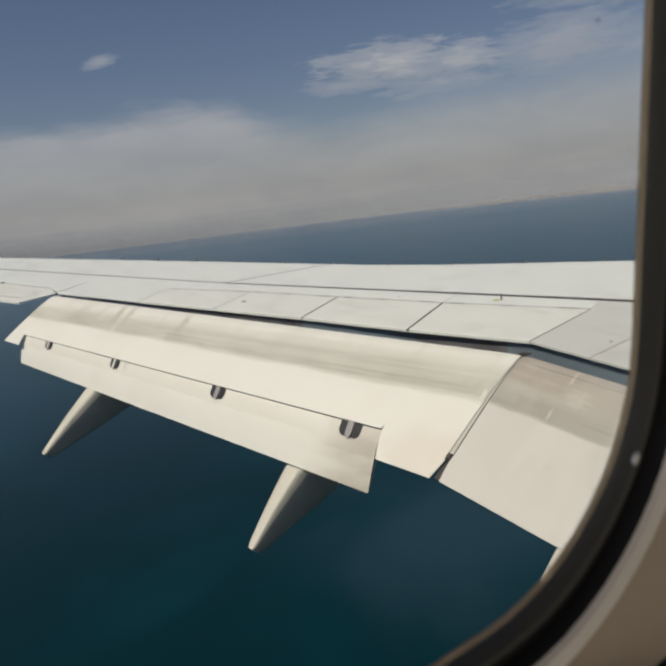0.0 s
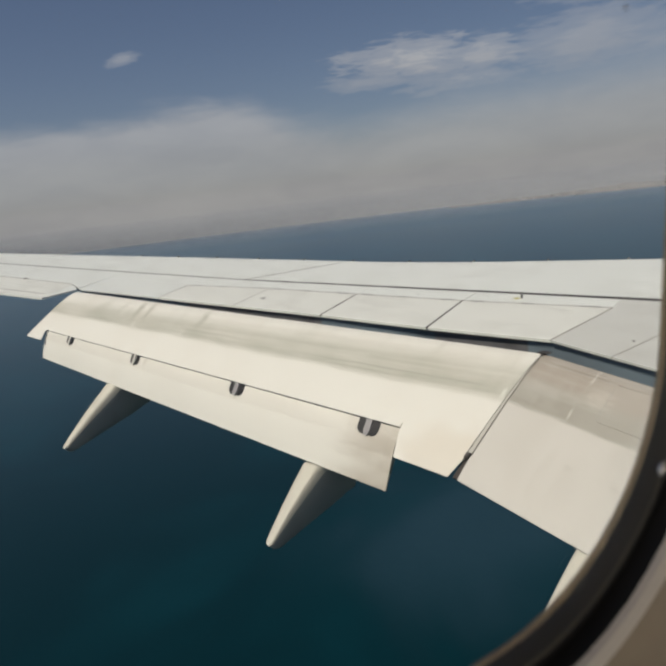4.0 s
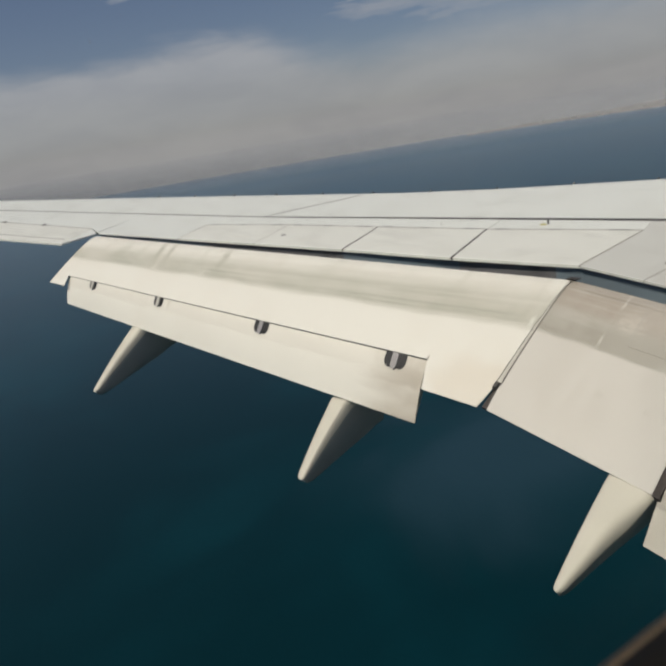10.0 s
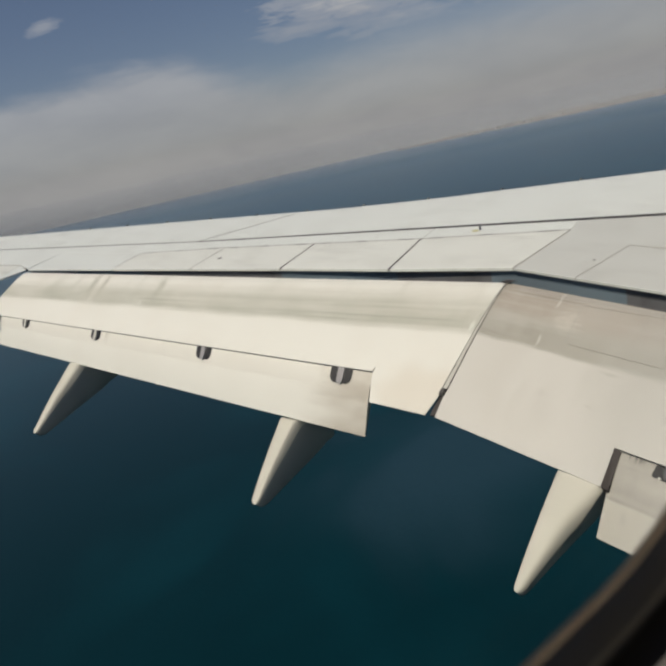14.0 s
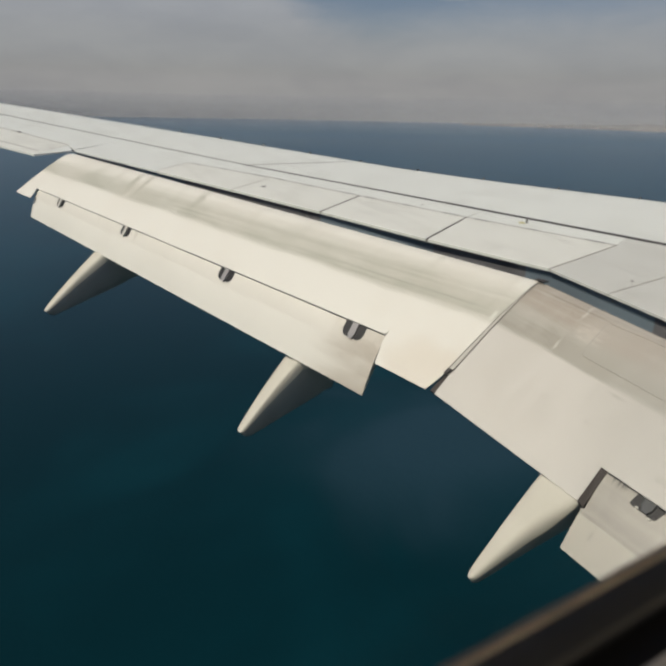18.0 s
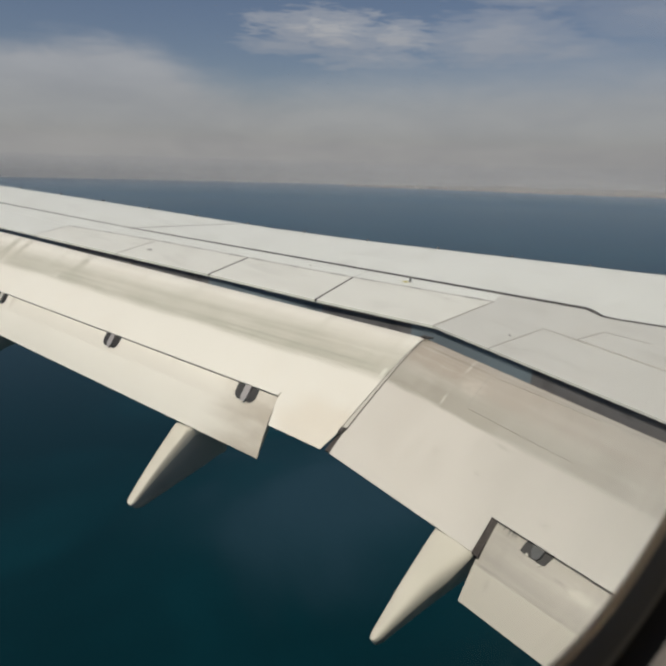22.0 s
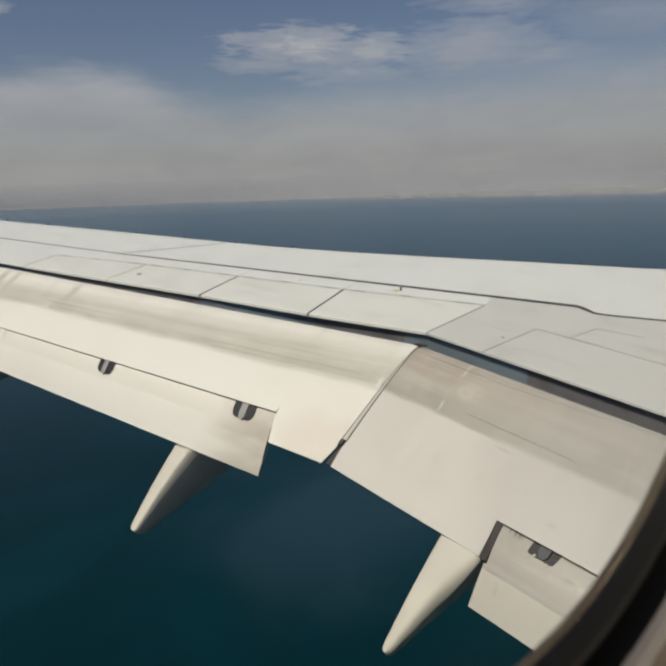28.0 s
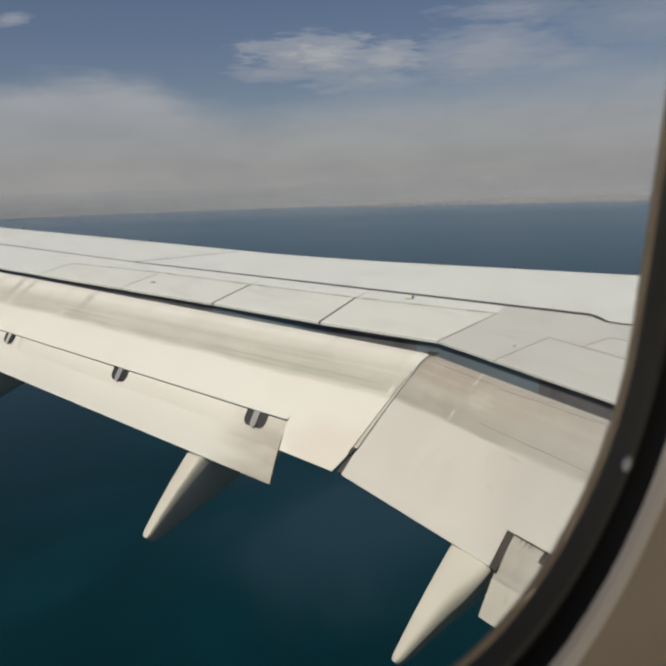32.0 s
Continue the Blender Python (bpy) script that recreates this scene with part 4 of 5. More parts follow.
def build_inboard_flap():
    flap = thing("inboard_flap", "cream-white inboard wing flap lowered, brown soot near its nose", "flap")
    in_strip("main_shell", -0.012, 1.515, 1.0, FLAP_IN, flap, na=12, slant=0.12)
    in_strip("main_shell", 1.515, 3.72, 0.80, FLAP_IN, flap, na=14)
    P, Z = Vector((3.851, 2.500, -2.462)), Vector((3.426, 2.490, -2.925))
    # aft flap, inboard part
    rings, uvs, ns = [], [], 14
    for i in range(17):
        a = -0.045 + 2.295 * i / 16
        top, bot = P + IDIR * a, Z + IDIR * a
        ch = bot - top
        n = ch.cross(IDIR).normalized()
        if n.x > 0:
            n = -n
        up, lo = [], []
        for j in range(ns + 1):
            s = -0.2 + 1.2 * j / ns
            u = max(s, 0)
            b = 0.06 * ch.length * 4 * u * (1 - u) * (1.3 - 0.7 * u) * 0.9 - (1.2 * s * s if s < 0 else 0)
            p = top + ch * s + n * (b - 0.02)
            up.append(p)
            lo.append(p - n * (0.006 + 0.09 * math.sin(math.pi * j / ns) * (1 - j / ns * 0.6)))
            uvs.append((a + 0.37, s))
        rings.append(up + lo[::-1])
        uvs += [uvs[-1 - k] for k in range(ns + 1)]
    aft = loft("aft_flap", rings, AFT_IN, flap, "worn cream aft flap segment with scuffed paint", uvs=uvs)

    def pt(a, s, out):
        top, bot = P + IDIR * a, Z + IDIR * a
        ch = bot - top
        n = ch.cross(IDIR).normalized()
        if n.x > 0:
            n = -n
        u = max(s, 0)
        return top + ch * s + n * (0.06 * ch.length * 4 * u * (1 - u) * (1.3 - 0.7 * u) * 0.9 - 0.02 + out)

    shape = [(0.228, -0.03), (0.436, -0.03), (0.428, 0.04), (0.400, 0.172), (0.384, 0.190), (0.340, 0.196), (0.330, 0.188), (0.262, 0.188), (0.216, 0.184), (0.206, 0.172), (0.210, 0.12)]
    # dark plate in place of the cut-out's shade
    loft("hinge_shade_plate", [[pt(u, v, d) for u, v in shape] for d in (-0.02, 0.004)], DARK, aft, "dark plate painting the shade of a hinge cut-out", smooth=False)
    leaf = [(0.268, -0.01), (0.372, -0.01), (0.360, 0.135), (0.336, 0.178), (0.296, 0.176), (0.272, 0.12)]
    loft("hinge_bracket", [[pt(0.318 + (u - 0.318) * k, v, d) for u, v in leaf] for k, d in ((1.0, 0.0), (0.84, 0.02))], BRACKET, aft, "grey metal hinge bracket", smooth=False)
    for u, v, w, h in ((0.262, 0.178, 0.024, 0.028), (0.362, 0.205, 0.030, 0.022)):
        loft("hinge_lug", [[pt(u + w * k * x, v + h * k * y, d) for x, y in ((-0.5, -0.5), (0.2, -0.62), (0.5, -0.1), (0.42, 0.5), (-0.4, 0.5))] for k, d in ((1.0, -0.004), (0.8, 0.012))], SEALPALE, aft, "cream lug beside the hinge", smooth=False)
    # dark end rib beside the notch
    q = [in_surface(0.80, 1.515)[0], in_surface(1.0, 1.515)[0]]
    n = in_surface(0.9, 1.515)[1]
    w = IDIR * 0.042
    loft("end_rib", [[q[0] - n * 0.004, q[1] - n * 0.004, q[1] - n * 0.10, q[0] - n * 0.10], [q[0] + w - n * 0.02, q[1] + w - n * 0.03, q[1] + w - n * 0.10, q[0] + w - n * 0.10]], RIB, flap, "dark end rib", smooth=False)
    # raised access panel outline on the shell
    lines = [((0.84, 0.065), (1.87, 0.035)), ((0.83, 0.075), (0.84, 0.325)), ((0.85, 0.335), (1.83, 0.342)), ((1.885, 0.05), (1.845, 0.332))]
    for (a0, s0), (a1, s1) in lines:
        rings = []
        for k in range(7):
            a, s = a0 + (a1 - a0) * k / 6, s0 + (s1 - s0) * k / 6
            p, n = in_surface(s, a)
            side = Vector((0.0, 0.0025, 0)) if abs(a1 - a0) < 0.2 else Vector((0.0035, 0, -0.002))
            rings.append([p - side - n * 0.002, p + side - n * 0.002, p + side + n * 0.0012, p - side + n * 0.0012])
        loft("panel_seam", rings, SEALLIGHT, flap, smooth=False)
    # fasteners along the access panel's seams
    for (a0, s0), (a1, s1) in lines:
        n = 14 if abs(a1 - a0) > 0.3 else 7
        for k in range(n):
            a, s = a0 + (a1 - a0) * (k + 0.5) / n, s0 + (s1 - s0) * (k + 0.5) / n
            p, nn = in_surface(s, a)
            link_mesh("panel_fastener", *disc(p + CHORD.normalized() * 0.012, nn, 0.0045, 0.002, 6), SEALLIGHT, flap)
    # small worn spots
    for a, s, r in ((1.215, 0.648, 0.004), (1.252, 0.652, 0.005), (1.268, 0.664, 0.004), (0.845, 0.318, 0.007), (1.39, 0.158, 0.005), (1.385, 0.19, 0.004)):
        p, n = in_surface(s, a)
        link_mesh("skin_fastener", *disc(p + n * 0.001, n, r, 0.0015, 8), SEALLIGHT, flap)
    return flap


build_inboard_flap()


def build_joint_seal():
    seal = thing("flap_joint_seal", "grey rubber seal strips in the slot between the flaps", "seal")
    for off, wide, up, mat in ((0.0, 0.024, 0.001, SEALPALE), (-0.024, 0.0055, 0.004, SEALDARK), (0.024, 0.0042, 0.004, SEALDARK)):
        rings = []
        for k in range(21):
            s = -0.03 + 0.86 * k / 20
            p = (main_surface(s, 0.02) + in_surface(s, 0.02)[0]) * 0.5
            o = Vector((0, 1, 0)) * (off * (0.25 + 1.15 * s))
            w = Vector((0, wide * (0.35 + 0.85 * s), 0))
            rings.append([p + o - w - FN * 0.02, p + o + w - FN * 0.02, p + o + w + FN * up, p + o - w + FN * up])
        loft("seal_strip", rings, mat, seal, smooth=False)
    p = (main_surface(0.84, 0.02) + in_surface(0.84, 0.02)[0]) * 0.5
    rings = []
    for k in range(6):
        q = 0.85 + 0.135 * k / 5
        m = (main_surface(q, 0.0) + in_surface(q, 0.0)[0]) * 0.5
        w = Vector((0, 0.040, 0))
        rings.append([m - w - FN * 0.05, m + w - FN * 0.05, m + w - FN * 0.030, m - w - FN * 0.030])
    loft("gap_filler", rings, RIB, seal, "dark grey filler low in the gap", smooth=False)
    k = Vector((0, 0.028, 0))
    u = CHORD.normalized() * 0.035
    loft("bumper", [[p - k - u, p + k - u, p + k + u, p - k + u], [p - k * 0.7 - u * 0.7 + FN * 0.03, p + k * 0.7 - u * 0.7 + FN * 0.03, p + k * 0.7 + u * 0.7 + FN * 0.03, p - k * 0.7 + u * 0.7 + FN * 0.03]], SEALDARK, seal, "dark rubber bumper", smooth=False)
    p = (main_surface(-0.02, 0.0) + in_surface(-0.02, 0.0)[0]) * 0.5
    loft("nose_cap", [[p + Vector((x, y * 1.0, 0.0)) + FN * h for x, y in ((-0.03, -0.05), (-0.03, 0.06), (0.04, 0.06), (0.04, -0.05))] for h in (0.0, 0.012)], SEALDARK, seal, "dark nose cap", smooth=False)


build_joint_seal()


# ---- flap track fairings ----
def build_fairing(root, tip, width, height, taper, lead, label, broad=False):
    """A canoe-shaped fairing whose ridge runs from under the flap to the rounded tip; flat lit top, deep flanks."""
    f = thing("flap_track_fairing", label, "fairing", "flap track fairings")
    axis = tip - root
    d = axis.normalized()
    side = Vector((0, 1, 0))
    up = side.cross(d).normalized()
    if up.z < 0:
        up = -up
    top, low = [], []
    stations = [-0.55 + 1.45 * k / 19 for k in range(20)] + [0.93, 0.955, 0.975, 0.99, 1.0]
    # the outboard edge is crisp; the inboard one breaks at a ridge, or rolls over softly on the broad kind
    deck = [(-0.56, -0.20), (-0.55, -0.12), (-0.52, -0.06), (-0.455, -0.022), (-0.34, -0.004), (-0.15, 0.006), (0.2, 0.010), (0.5, 0.010), (0.80, 0.0), (0.92, -0.02), (0.97, -0.06), (0.99, -0.12), (1.0, -0.20)]
    keel = [(1.0, -0.20), (0.93, -0.30), (0.72, -0.50), (0.46, -0.74), (0.24, -0.92), (0.09, -1.0), (-0.09, -1.0), (-0.24, -0.94), (-0.40, -0.80), (-0.51, -0.60), (-0.55, -0.40), (-0.56, -0.20)]
    if broad:
        deck = [(-1.0, -0.34), (-0.975, -0.25), (-0.91, -0.17), (-0.80, -0.10), (-0.64, -0.05), (-0.44, -0.015), (-0.2, 0.004), (0.1, 0.014), (0.4, 0.013), (0.70, 0.0), (0.88, -0.022), (0.955, -0.06), (0.988, -0.12), (1.0, -0.20)]
        keel = keel[:7] + [(-0.24, -0.94), (-0.46, -0.80), (-0.72, -0.62), (-0.93, -0.44), (-1.0, -0.34)]
    for k, t in enumerate(stations):
        u = max(t, 0.0)
        w = width * (1 - taper * u) * 0.5
        h = height * (1 - 0.78 * u ** 1.1) * (1 - 0.85 * min(1.0, max(0.0, -t - 0.14) * 2.4))
        if t > 0.93:
            nose = 0.35 + 0.65 * math.sqrt(max(1.0 - ((t - 0.93) / 0.07) ** 2, 0.0))
            w, h = w * nose, h * (0.4 + 0.6 * nose)
        c = (root + axis * t if t >= -lead else root - axis * lead + Vector((-(t + lead) * axis.length * 1.1, 0, -0.04 * min(1.0, -(t + lead) * 3)))) + up * (0.012 * math.sin(math.pi * min(max(t, 0), 1)))
        lean = 1 - 0.26 * min(1.0, u * 2.2) if broad else 1.0   # the inboard side draws in behind the root
        roll = 0.35 + 0.65 * min(1.0, u * 3) if broad else 1.0
        for rows, section in ((top, deck), (low, keel)):
            rows.append([c + side * (px * w * (lean if px < 0 else 1.0)) + up * (py * h * (roll if px < 0 and py > -0.35 else 1.0)) for px, py in section])
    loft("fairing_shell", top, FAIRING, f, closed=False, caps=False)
    loft("lower_shell", low, FAIRING_SHADED, f, "lower shell painted grey for its shaded flank", closed=False, caps=False)
    link_mesh("tip_cap", top[-1] + low[-1][1:-1], [tuple(range(len(top[-1]) + len(low[-1]) - 2))], FAIRING, f)
    return f


build_fairing(Vector((3.185, 5.705, -2.602)), Vector((2.555, 5.625, -3.165)), 0.33, 0.54, 0.62, 0.04, "cream flap track fairing with one flank in shade")
build_fairing(Vector((2.28, 9.10, -2.055)), Vector((1.543, 9.059, -2.683)), 0.41, 0.52, 0.63, 0.06, "far cream flap track fairing with a shaded flank")
build_fairing(Vector((3.60, 2.735, -2.614)), Vector((2.845, 2.76, -3.07)), 0.37, 0.44, 0.82, 0.10, "large cream flap track fairing beside the inboard aft flap", True)


# ---- cabin wall and window ----
XR, ZB, XL, ZT = 0.2864, -0.1693, -0.060, 0.230
YW, TILT, RAD = 0.116, math.tan(radians(5.487)), 0.1052


def outline(grow, w, rad=None, n=12):
    """Rounded rectangle in the wall plane, grown outwards by grow, w metres in from the outer pane."""
    r = (RAD if rad is None else rad) + grow
    pts = []
    for cx, cz, a0 in ((XR + grow - r, ZT + grow - r, 0), (XL - grow + r, ZT + grow - r, 90), (XL - grow + r, ZB - grow + r, 180), (XR + grow - r, ZB - grow + r, 270)):
        for k in range(n + 1):
            a = radians(a0 + 90 * k / n)
            pts.append((cx + r * math.cos(a), cz + r * math.sin(a)))
    return [Vector((x, YW - TILT * z - w, z)) for x, z in pts]


def ring_band(name, steps, mat, parent, label="", smooth=True):
    rings = [outline(*step) for step in steps]
    return loft(name, rings, mat, parent, label, caps=False, smooth=smooth)


def build_window():
    win = tagged_air(new("window_1"), "rounded cabin window with a dark gasket and beige surround", "window", kind="structure")
    ring_band("window_frame", [(0.062, -0.012), (0.008, -0.003), (0.0004, -0.0006), (0.0012, 0.0042), (0.0020, 0.008), (0.0034, 0.0112), (0.0055, 0.0122)], GASKET, win, "dark grey glossy window gasket")
    # thin tan ring: sunlight on the inner lip, put in as colour
    ring_band("pane_edge", [(0.0009, -0.0014), (-0.0006, -0.0004), (-0.0004, 0.0014), (0.0010, 0.0022)], SUNLIT_EDGE, win, "pane edge painted tan for its sunlit lip")
    ring_band("gasket_groove", [(0.0055, 0.0122), (0.0072, 0.0105), (0.0115, 0.0105), (0.0128, 0.0195)], BLACK, win, "black groove between panes")
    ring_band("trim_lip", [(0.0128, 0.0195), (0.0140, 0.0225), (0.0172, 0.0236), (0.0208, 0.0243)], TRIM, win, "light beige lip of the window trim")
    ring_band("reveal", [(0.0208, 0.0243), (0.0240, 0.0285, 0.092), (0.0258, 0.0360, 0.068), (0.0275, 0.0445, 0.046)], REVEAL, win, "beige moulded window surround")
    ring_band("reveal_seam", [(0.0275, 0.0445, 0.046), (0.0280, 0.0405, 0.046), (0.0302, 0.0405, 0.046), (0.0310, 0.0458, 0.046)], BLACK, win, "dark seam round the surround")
    # cabin shade beyond the seam is painted into this dark plastic
    ring_band("outer_surround", [(0.0310, 0.0458, 0.046), (0.0345, 0.0478, 0.046), (0.042, 0.056, 0.05), (0.053, 0.068, 0.07), (0.062, 0.076, 0.09), (0.070, 0.081)], SHADED_SURROUND, win, "outer surround moulding with its shade painted in")
    # a polished bead added as the gasket's glint, low in the forward corner
    ca = radians(-30)
    cx, cz = XR - RAD + (RAD + 0.0030) * math.cos(ca), ZB + RAD + (RAD + 0.0030) * math.sin(ca)
    t1 = Vector((-math.sin(ca), 0, math.cos(ca)))
    t2 = Vector((math.cos(ca), 0, math.sin(ca)))
    c0 = Vector((cx, YW - TILT * cz - 0.0112, cz))
    rings = []
    for u in (-1.0, -0.8, -0.4, 0.0, 0.4, 0.8, 1.0):
        q = 0.0019 * math.sqrt(max(1 - u * u, 0.04))
        rings.append([c0 + t1 * (u * 0.0034) + t2 * (q * math.cos(v)) + Vector((0, -q * math.sin(v), 0)) for v in [2 * math.pi * i / 10 for i in range(10)]])
    loft("gasket_glint", rings, GLINT, win, "small polished bead added as a glint on the gasket")
    a, b = outline(0.003, 0.006), outline(0.003, 0.002)
    n = len(a)
    p = link_mesh("outer_pane", a + b, [tuple(range(n)), tuple(range(2 * n - 1, n - 1, -1))] + [(i, (i + 1) % n, n + (i + 1) % n, n + i) for i in range(n)], GLASS, win, "clear window pane")
    p.visible_shadow = False
    # speck of dirt on the pane
    c = Vector((0.244, 0.0, 0.071))
    c.y = YW - TILT * c.z - 0.0065
    link_mesh("dirt_speck", *disc(c, Vector((0, -1, 0)), 0.0007, 0.0005, 7), SEAL, win, "small grey speck of dirt")
    return win


build_window()


def wall_with_hole(name, grow, w, x0, x1, z0, z1, thick, mat, label):
    hole = outline(grow, w)
    n = len(hole)
    outer = []
    per = n // 4
    for i, p in enumerate(hole):
        arc, k = divmod(i, per)
        ex, ez = (x1, x0, x0, x1)[arc], (z1, z1, z0, z0)[arc]
        u = k / (per - 1) * 2
        if arc % 2 == 0:   # from the side edge to the corner, then along the top or bottom edge
            x, z = (ex, p.z + (ez - p.z) * u) if u <= 1 else (ex + (p.x - ex) * (u - 1), ez)
        else:
            x, z = (p.x + (ex - p.x) * u, ez) if u <= 1 else (ex, ez + (p.z - ez) * (u - 1))
        outer.append(Vector((x, YW - TILT * z - w, z)))
    off = Vector((0, thick, 0))
    verts = hole + outer + [p + off for p in hole] + [p + off for p in outer]
    faces = []
    for i in range(n):
        j = (i + 1) % n
        faces += [(i, j, n + j, n + i), (2 * n + i, 2 * n + j, 3 * n + j, 3 * n + i), (i, j, 2 * n + j, 2 * n + i), (n + i, n + j, 3 * n + j, 3 * n + i)]
    ob = link_mesh(name, verts, faces, mat)
    return tagged_air(ob, label, "wall", kind="structure")


# the fuselage barrel: a round shell whose side facet holds the window
FZ0, FZ1 = -1.24, 0.98


def build_barrel():
    wy = lambda z: YW - TILT * z + 0.012
    mid, half = Vector((wy((FZ0 + FZ1) / 2), (FZ0 + FZ1) / 2)), (FZ1 - FZ0) / 2 / math.cos(math.atan(TILT))
    nrm = Vector((1.0, TILT)).normalized()
    rad = 3.0
    centre = mid - nrm * math.sqrt(rad * rad - half * half)
    a0 = math.atan2(FZ1 - centre.y, wy(FZ1) - centre.x)
    a1 = math.atan2(FZ0 - centre.y, wy(FZ0) - centre.x) + 2 * math.pi
    prof = [centre + Vector((math.cos(a), math.sin(a))) * rad for a in [a0 + (a1 - a0) * k / 44 for k in range(45)]]
    rings = [[Vector((x, p.x, p.y)) for p in prof] for x in (-14, -7, 0, 7, 14)]
    ob = loft("wall_barrel", rings, SKIN, None, closed=False, caps=False)
    tagged_air(ob, "grey painted round fuselage barrel", "fuselage", kind="structure")
    for x in (-14.0, 14.0):
        cap = link_mesh("wall_barrel_end", [Vector((x, p.x, p.y)) for p in prof], [tuple(range(len(prof)))], SKIN)
        tagged_air(cap, "grey painted end of the fuselage barrel", "fuselage", kind="structure")


build_barrel()
wall_with_hole("wall_lining", 0.070, 0.081, -5.2, 1.4, -1.15, 0.85, 0.008, LINING, "beige moulded cabin side lining round the window")
wall_with_hole("wall_fuselage", 0.062, -0.012, -14.0, 14.0, FZ0, FZ1, 0.006, SKIN, "grey painted fuselage skin round the window")


def slab(name, p0, p1, mat, label, category):
    (x0, y0, z0), (x1, y1, z1) = p0, p1
    v = [(x, y, z) for z in (z0, z1) for y in (y0, y1) for x in (x0, x1)]
    ob = link_mesh(name, v, [(0, 1, 3, 2), (4, 5, 7, 6), (0, 1, 5, 4), (2, 3, 7, 6), (0, 2, 6, 4), (1, 3, 7, 5)], mat)
    return tagged_air(ob, label, category, kind="structure")


slab("floor", (-5.2, -5.3, -1.18), (1.4, 0.19, -1.15), CARPET, "dark blue cabin carpet floor", "floor")
slab("ceiling", (-5.2, -5.3, 0.85), (1.4, -0.05, 0.88), LINING, "beige cabin ceiling panel", "ceiling")
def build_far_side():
    """An unseen wall across the aisle; lamps are added in its row of openings to brighten the window surround."""
    wall = tagged_air(new("wall_inner"), "unseen beige cabin wall across the aisle with openings for fill lamps", "wall", kind="structure")
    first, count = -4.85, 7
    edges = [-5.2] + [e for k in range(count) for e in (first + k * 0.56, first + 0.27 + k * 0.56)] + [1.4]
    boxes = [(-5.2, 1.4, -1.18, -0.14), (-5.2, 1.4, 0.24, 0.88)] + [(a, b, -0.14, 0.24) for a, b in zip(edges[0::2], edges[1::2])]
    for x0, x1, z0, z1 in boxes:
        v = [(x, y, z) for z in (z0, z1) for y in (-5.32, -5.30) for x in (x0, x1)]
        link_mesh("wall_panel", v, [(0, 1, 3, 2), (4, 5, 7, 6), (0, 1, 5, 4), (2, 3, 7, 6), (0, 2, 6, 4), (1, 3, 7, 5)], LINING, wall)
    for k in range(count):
        # added fill lamp, set aft so the forward reveal catches more light
        lamp = new("cabin_fill_lamp", bpy.data.lights.new("cabin_fill_lamp", "AREA"))
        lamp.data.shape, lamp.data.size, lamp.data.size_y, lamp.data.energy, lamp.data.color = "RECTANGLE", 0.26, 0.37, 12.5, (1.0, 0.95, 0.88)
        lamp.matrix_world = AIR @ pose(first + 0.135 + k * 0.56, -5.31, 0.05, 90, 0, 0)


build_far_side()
slab("wall_aft", (-5.22, -5.32, -1.18), (-5.20, -0.05, 0.88), LINING, "beige cabin bulkhead behind the seat", "wall")
slab("wall_fore", (1.40, -5.32, -1.18), (1.42, -0.05, 0.88), LINING, "beige cabin bulkhead ahead of the seat", "wall")


# ---- sea and far coast, in world coordinates ----
def build_sea():
    verts, faces = [(0, 0, -ALT)], []
    radii, n = [60, 150, 400, 1000, 2200, 3600, 4950], 96
    for r in radii:
        for k in range(n):
            a = 2 * math.pi * k / n
            verts.append((r * math.cos(a), r * math.sin(a), -ALT))
    for k in range(n):
        faces.append((0, 1 + k, 1 + (k + 1) % n))
        for i in range(len(radii) - 1):
            a, b = 1 + i * n, 1 + (i + 1) * n
            faces.append((a + k, b + k, b + (k + 1) % n, a + (k + 1) % n))
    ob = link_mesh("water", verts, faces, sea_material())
    if ob.data.polygons[0].normal.z < 0:
        ob.data.flip_normals()
    ob.matrix_world = Matrix()
    return tagged(ob, "dark teal open sea reaching to the horizon", "sea", kind="structure")


build_sea()


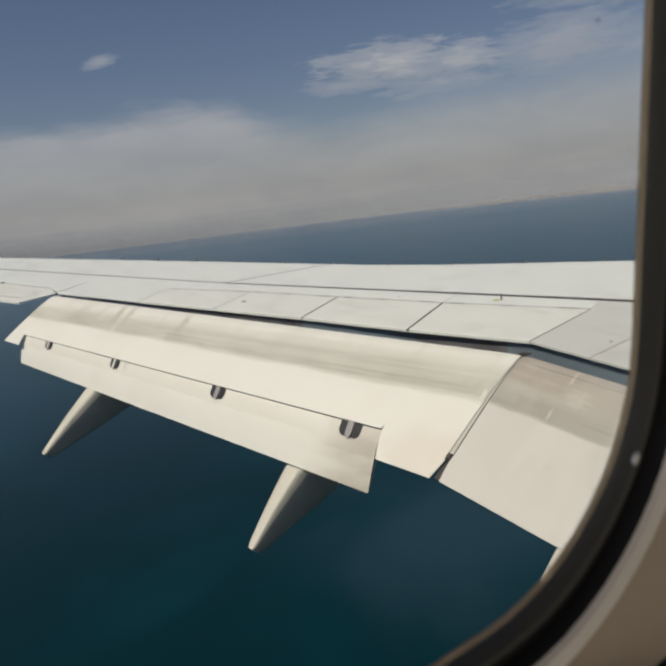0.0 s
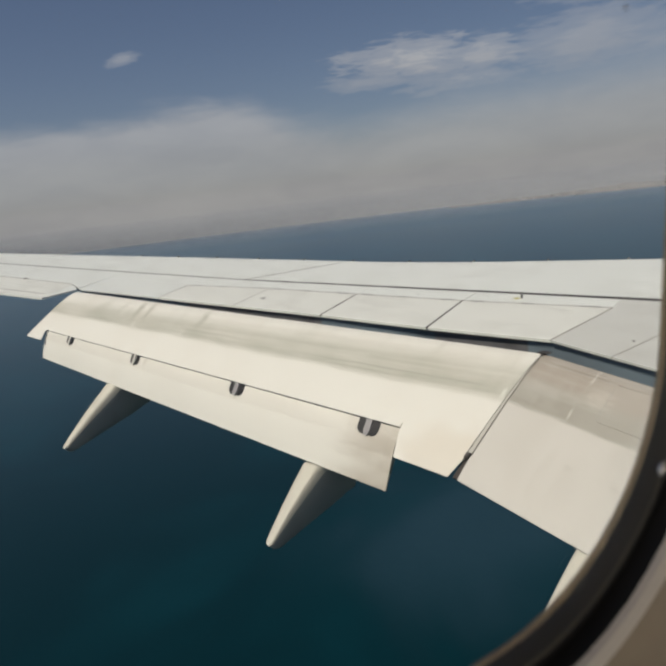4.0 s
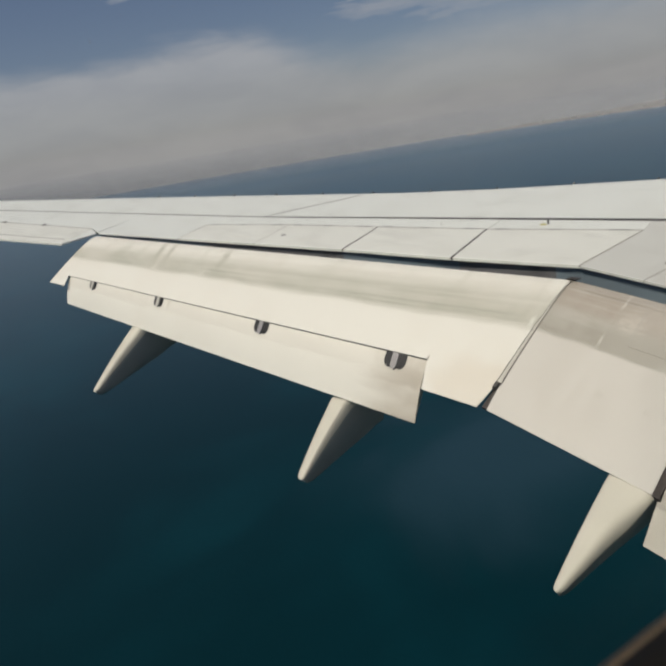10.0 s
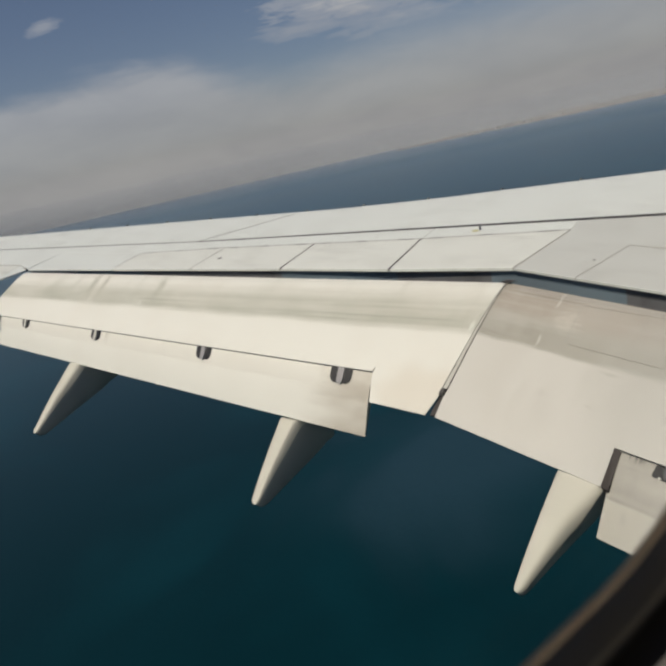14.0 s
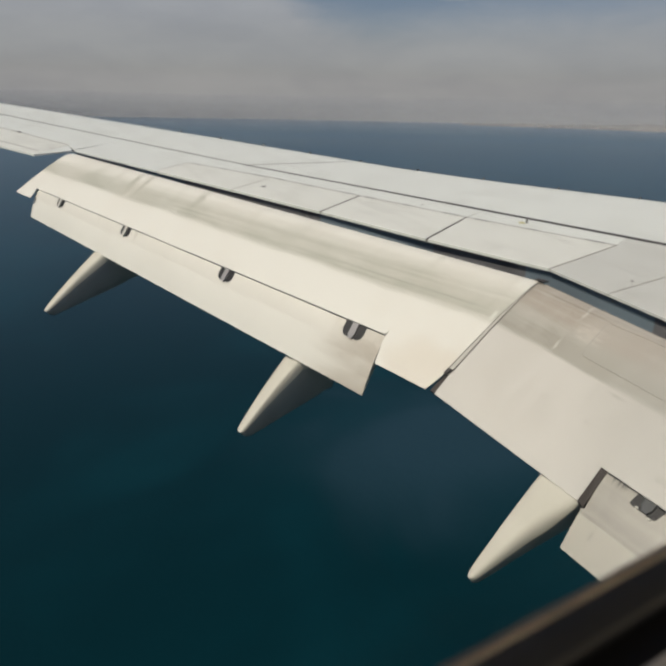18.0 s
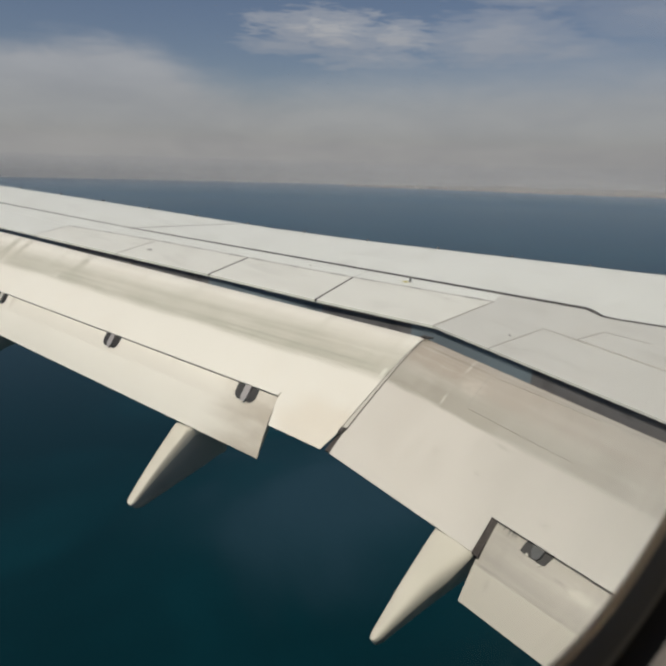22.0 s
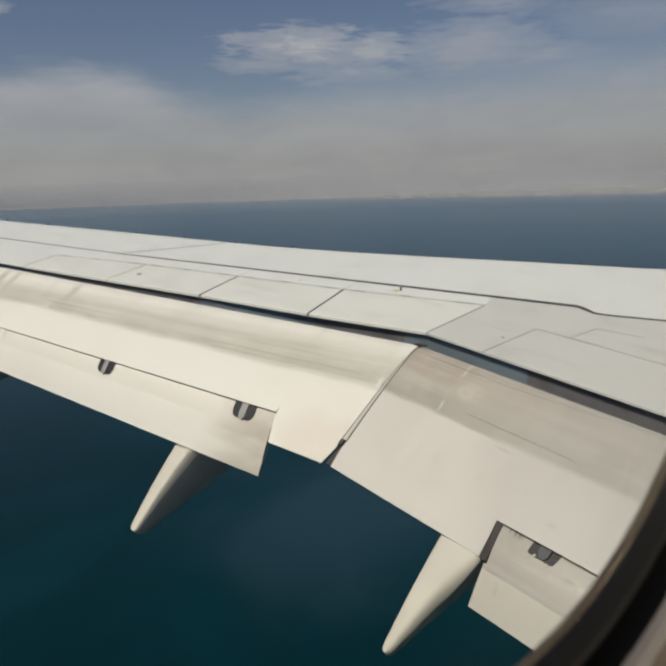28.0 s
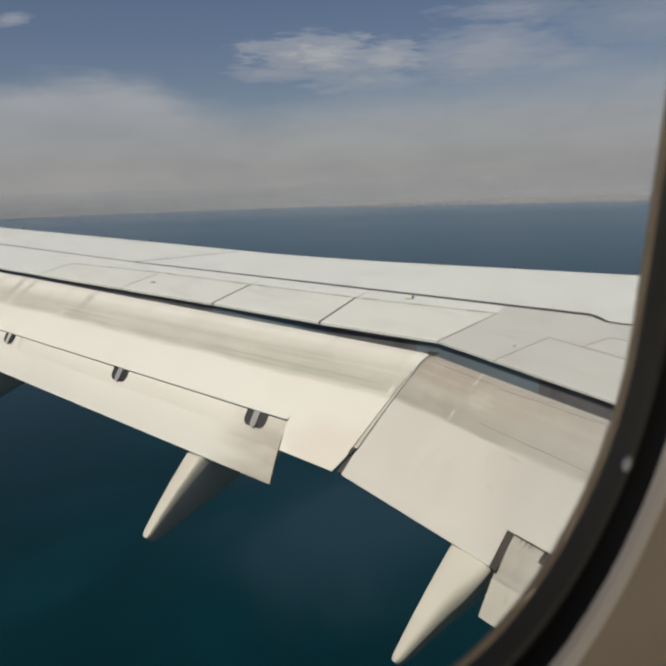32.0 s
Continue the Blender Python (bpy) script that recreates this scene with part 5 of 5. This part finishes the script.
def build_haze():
    """Thin sheets standing one behind the other before the horizon, sea haze painted into their alpha, densest at the
    horizon's height.
    """
    m, g = material("painted_haze")
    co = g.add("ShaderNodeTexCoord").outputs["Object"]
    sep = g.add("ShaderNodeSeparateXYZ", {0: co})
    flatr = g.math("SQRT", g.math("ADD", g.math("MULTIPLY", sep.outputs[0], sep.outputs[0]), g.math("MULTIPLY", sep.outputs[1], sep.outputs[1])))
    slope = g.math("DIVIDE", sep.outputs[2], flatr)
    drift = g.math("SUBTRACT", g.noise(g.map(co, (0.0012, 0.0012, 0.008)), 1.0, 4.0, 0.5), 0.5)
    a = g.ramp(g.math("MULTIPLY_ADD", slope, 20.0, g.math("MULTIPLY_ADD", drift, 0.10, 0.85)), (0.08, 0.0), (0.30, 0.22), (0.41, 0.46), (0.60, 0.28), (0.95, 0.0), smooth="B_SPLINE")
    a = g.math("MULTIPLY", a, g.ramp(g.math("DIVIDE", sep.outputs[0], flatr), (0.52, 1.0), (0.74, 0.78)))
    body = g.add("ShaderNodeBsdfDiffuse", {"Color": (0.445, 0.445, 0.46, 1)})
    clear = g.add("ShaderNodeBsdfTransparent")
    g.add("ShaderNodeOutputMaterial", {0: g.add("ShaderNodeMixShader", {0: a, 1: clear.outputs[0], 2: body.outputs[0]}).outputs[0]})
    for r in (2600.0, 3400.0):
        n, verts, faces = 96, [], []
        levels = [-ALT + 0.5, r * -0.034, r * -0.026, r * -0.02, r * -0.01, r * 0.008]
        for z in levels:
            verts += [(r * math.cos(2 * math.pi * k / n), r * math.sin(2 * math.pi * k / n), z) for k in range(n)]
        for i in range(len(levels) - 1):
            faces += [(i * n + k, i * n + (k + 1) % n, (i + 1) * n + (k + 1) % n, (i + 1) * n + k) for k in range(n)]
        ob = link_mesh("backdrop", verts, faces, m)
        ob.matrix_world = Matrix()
        tagged(ob, "thin grey sheet with sea haze painted in before the horizon", "haze", kind="structure")


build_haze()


def build_coast():
    rnd = random.Random(7)
    m, g = material("coast_land")
    co = g.add("ShaderNodeTexCoord").outputs["Object"]
    n = g.noise(g.map(co, (0.004, 0.004, 0.02)), 1.0, 6.0, 0.65)
    finish(g, g.mix(g.ramp(n, (0.4, 0.0), (0.65, 1.0)), (0.235, 0.225, 0.218, 1), (0.285, 0.262, 0.247, 1)), 0.95)
    rings = []
    for k in range(61):
        a = radians(43 + 60 * k / 60)
        grow = min(1.0, k / 14)
        h = (4 + 30 * grow) * (0.7 + 0.6 * noise.noise((k * 0.35, 2.0, 0)))
        r0, r1 = 4560 - 320 * grow + 60 * noise.noise((k * 0.5, 0, 0)), 4860
        d = Vector((math.sin(a), math.cos(a), 0))
        z = -ALT
        rings.append([d * r0 + Vector((0, 0, z - 1)), d * (r0 + 30) + Vector((0, 0, z + 3)), d * (r0 + 160) + Vector((0, 0, z + max(h, 4))), d * r1 + Vector((0, 0, z + max(h, 4) * 0.9)), d * r1 + Vector((0, 0, z - 1))])
    ob = loft("ground", rings, m, None, smooth=False)
    ob.matrix_world = Matrix()
    tagged(ob, "low hazy tan coast along the horizon", "coast", kind="structure")
    wall = plain("far_building_wall", (0.46, 0.44, 0.43, 1), 0.9, 0.0, 0.2, 0.2)
    for k in range(26):
        a = radians(rnd.uniform(47, 80))
        d = Vector((math.sin(a), math.cos(a), 0))
        r = rnd.uniform(4330, 4480)
        w, dp, h = rnd.uniform(14, 38), rnd.uniform(12, 20), rnd.uniform(7, 20)
        c = d * r + Vector((0, 0, -ALT + 2))
        t = Vector((d.y, -d.x, 0))
        v = [c + t * sx * w / 2 + d * sy * dp / 2 + Vector((0, 0, sz)) for sz in (0, h) for sy in (-1, 1) for sx in (-1, 1)]
        b = tagged(new("coastal_building"), "pale flat-roofed building on the far shore", "building", "buildings on the shore")
        link_mesh("wall", v, [(0, 1, 3, 2), (4, 5, 7, 6), (0, 1, 5, 4), (2, 3, 7, 6), (0, 2, 6, 4), (1, 3, 7, 5)], wall, b)
        e = 1.0
        v = [c + t * sx * (w / 2 + e) + d * sy * (dp / 2 + e) + Vector((0, 0, sz)) for sz in (h + 0.02, h + 1.2) for sy in (-1, 1) for sx in (-1, 1)]
        link_mesh("roof", v, [(0, 1, 3, 2), (4, 5, 7, 6), (0, 1, 5, 4), (2, 3, 7, 6), (0, 2, 6, 4), (1, 3, 7, 5)], m, b)


build_coast()
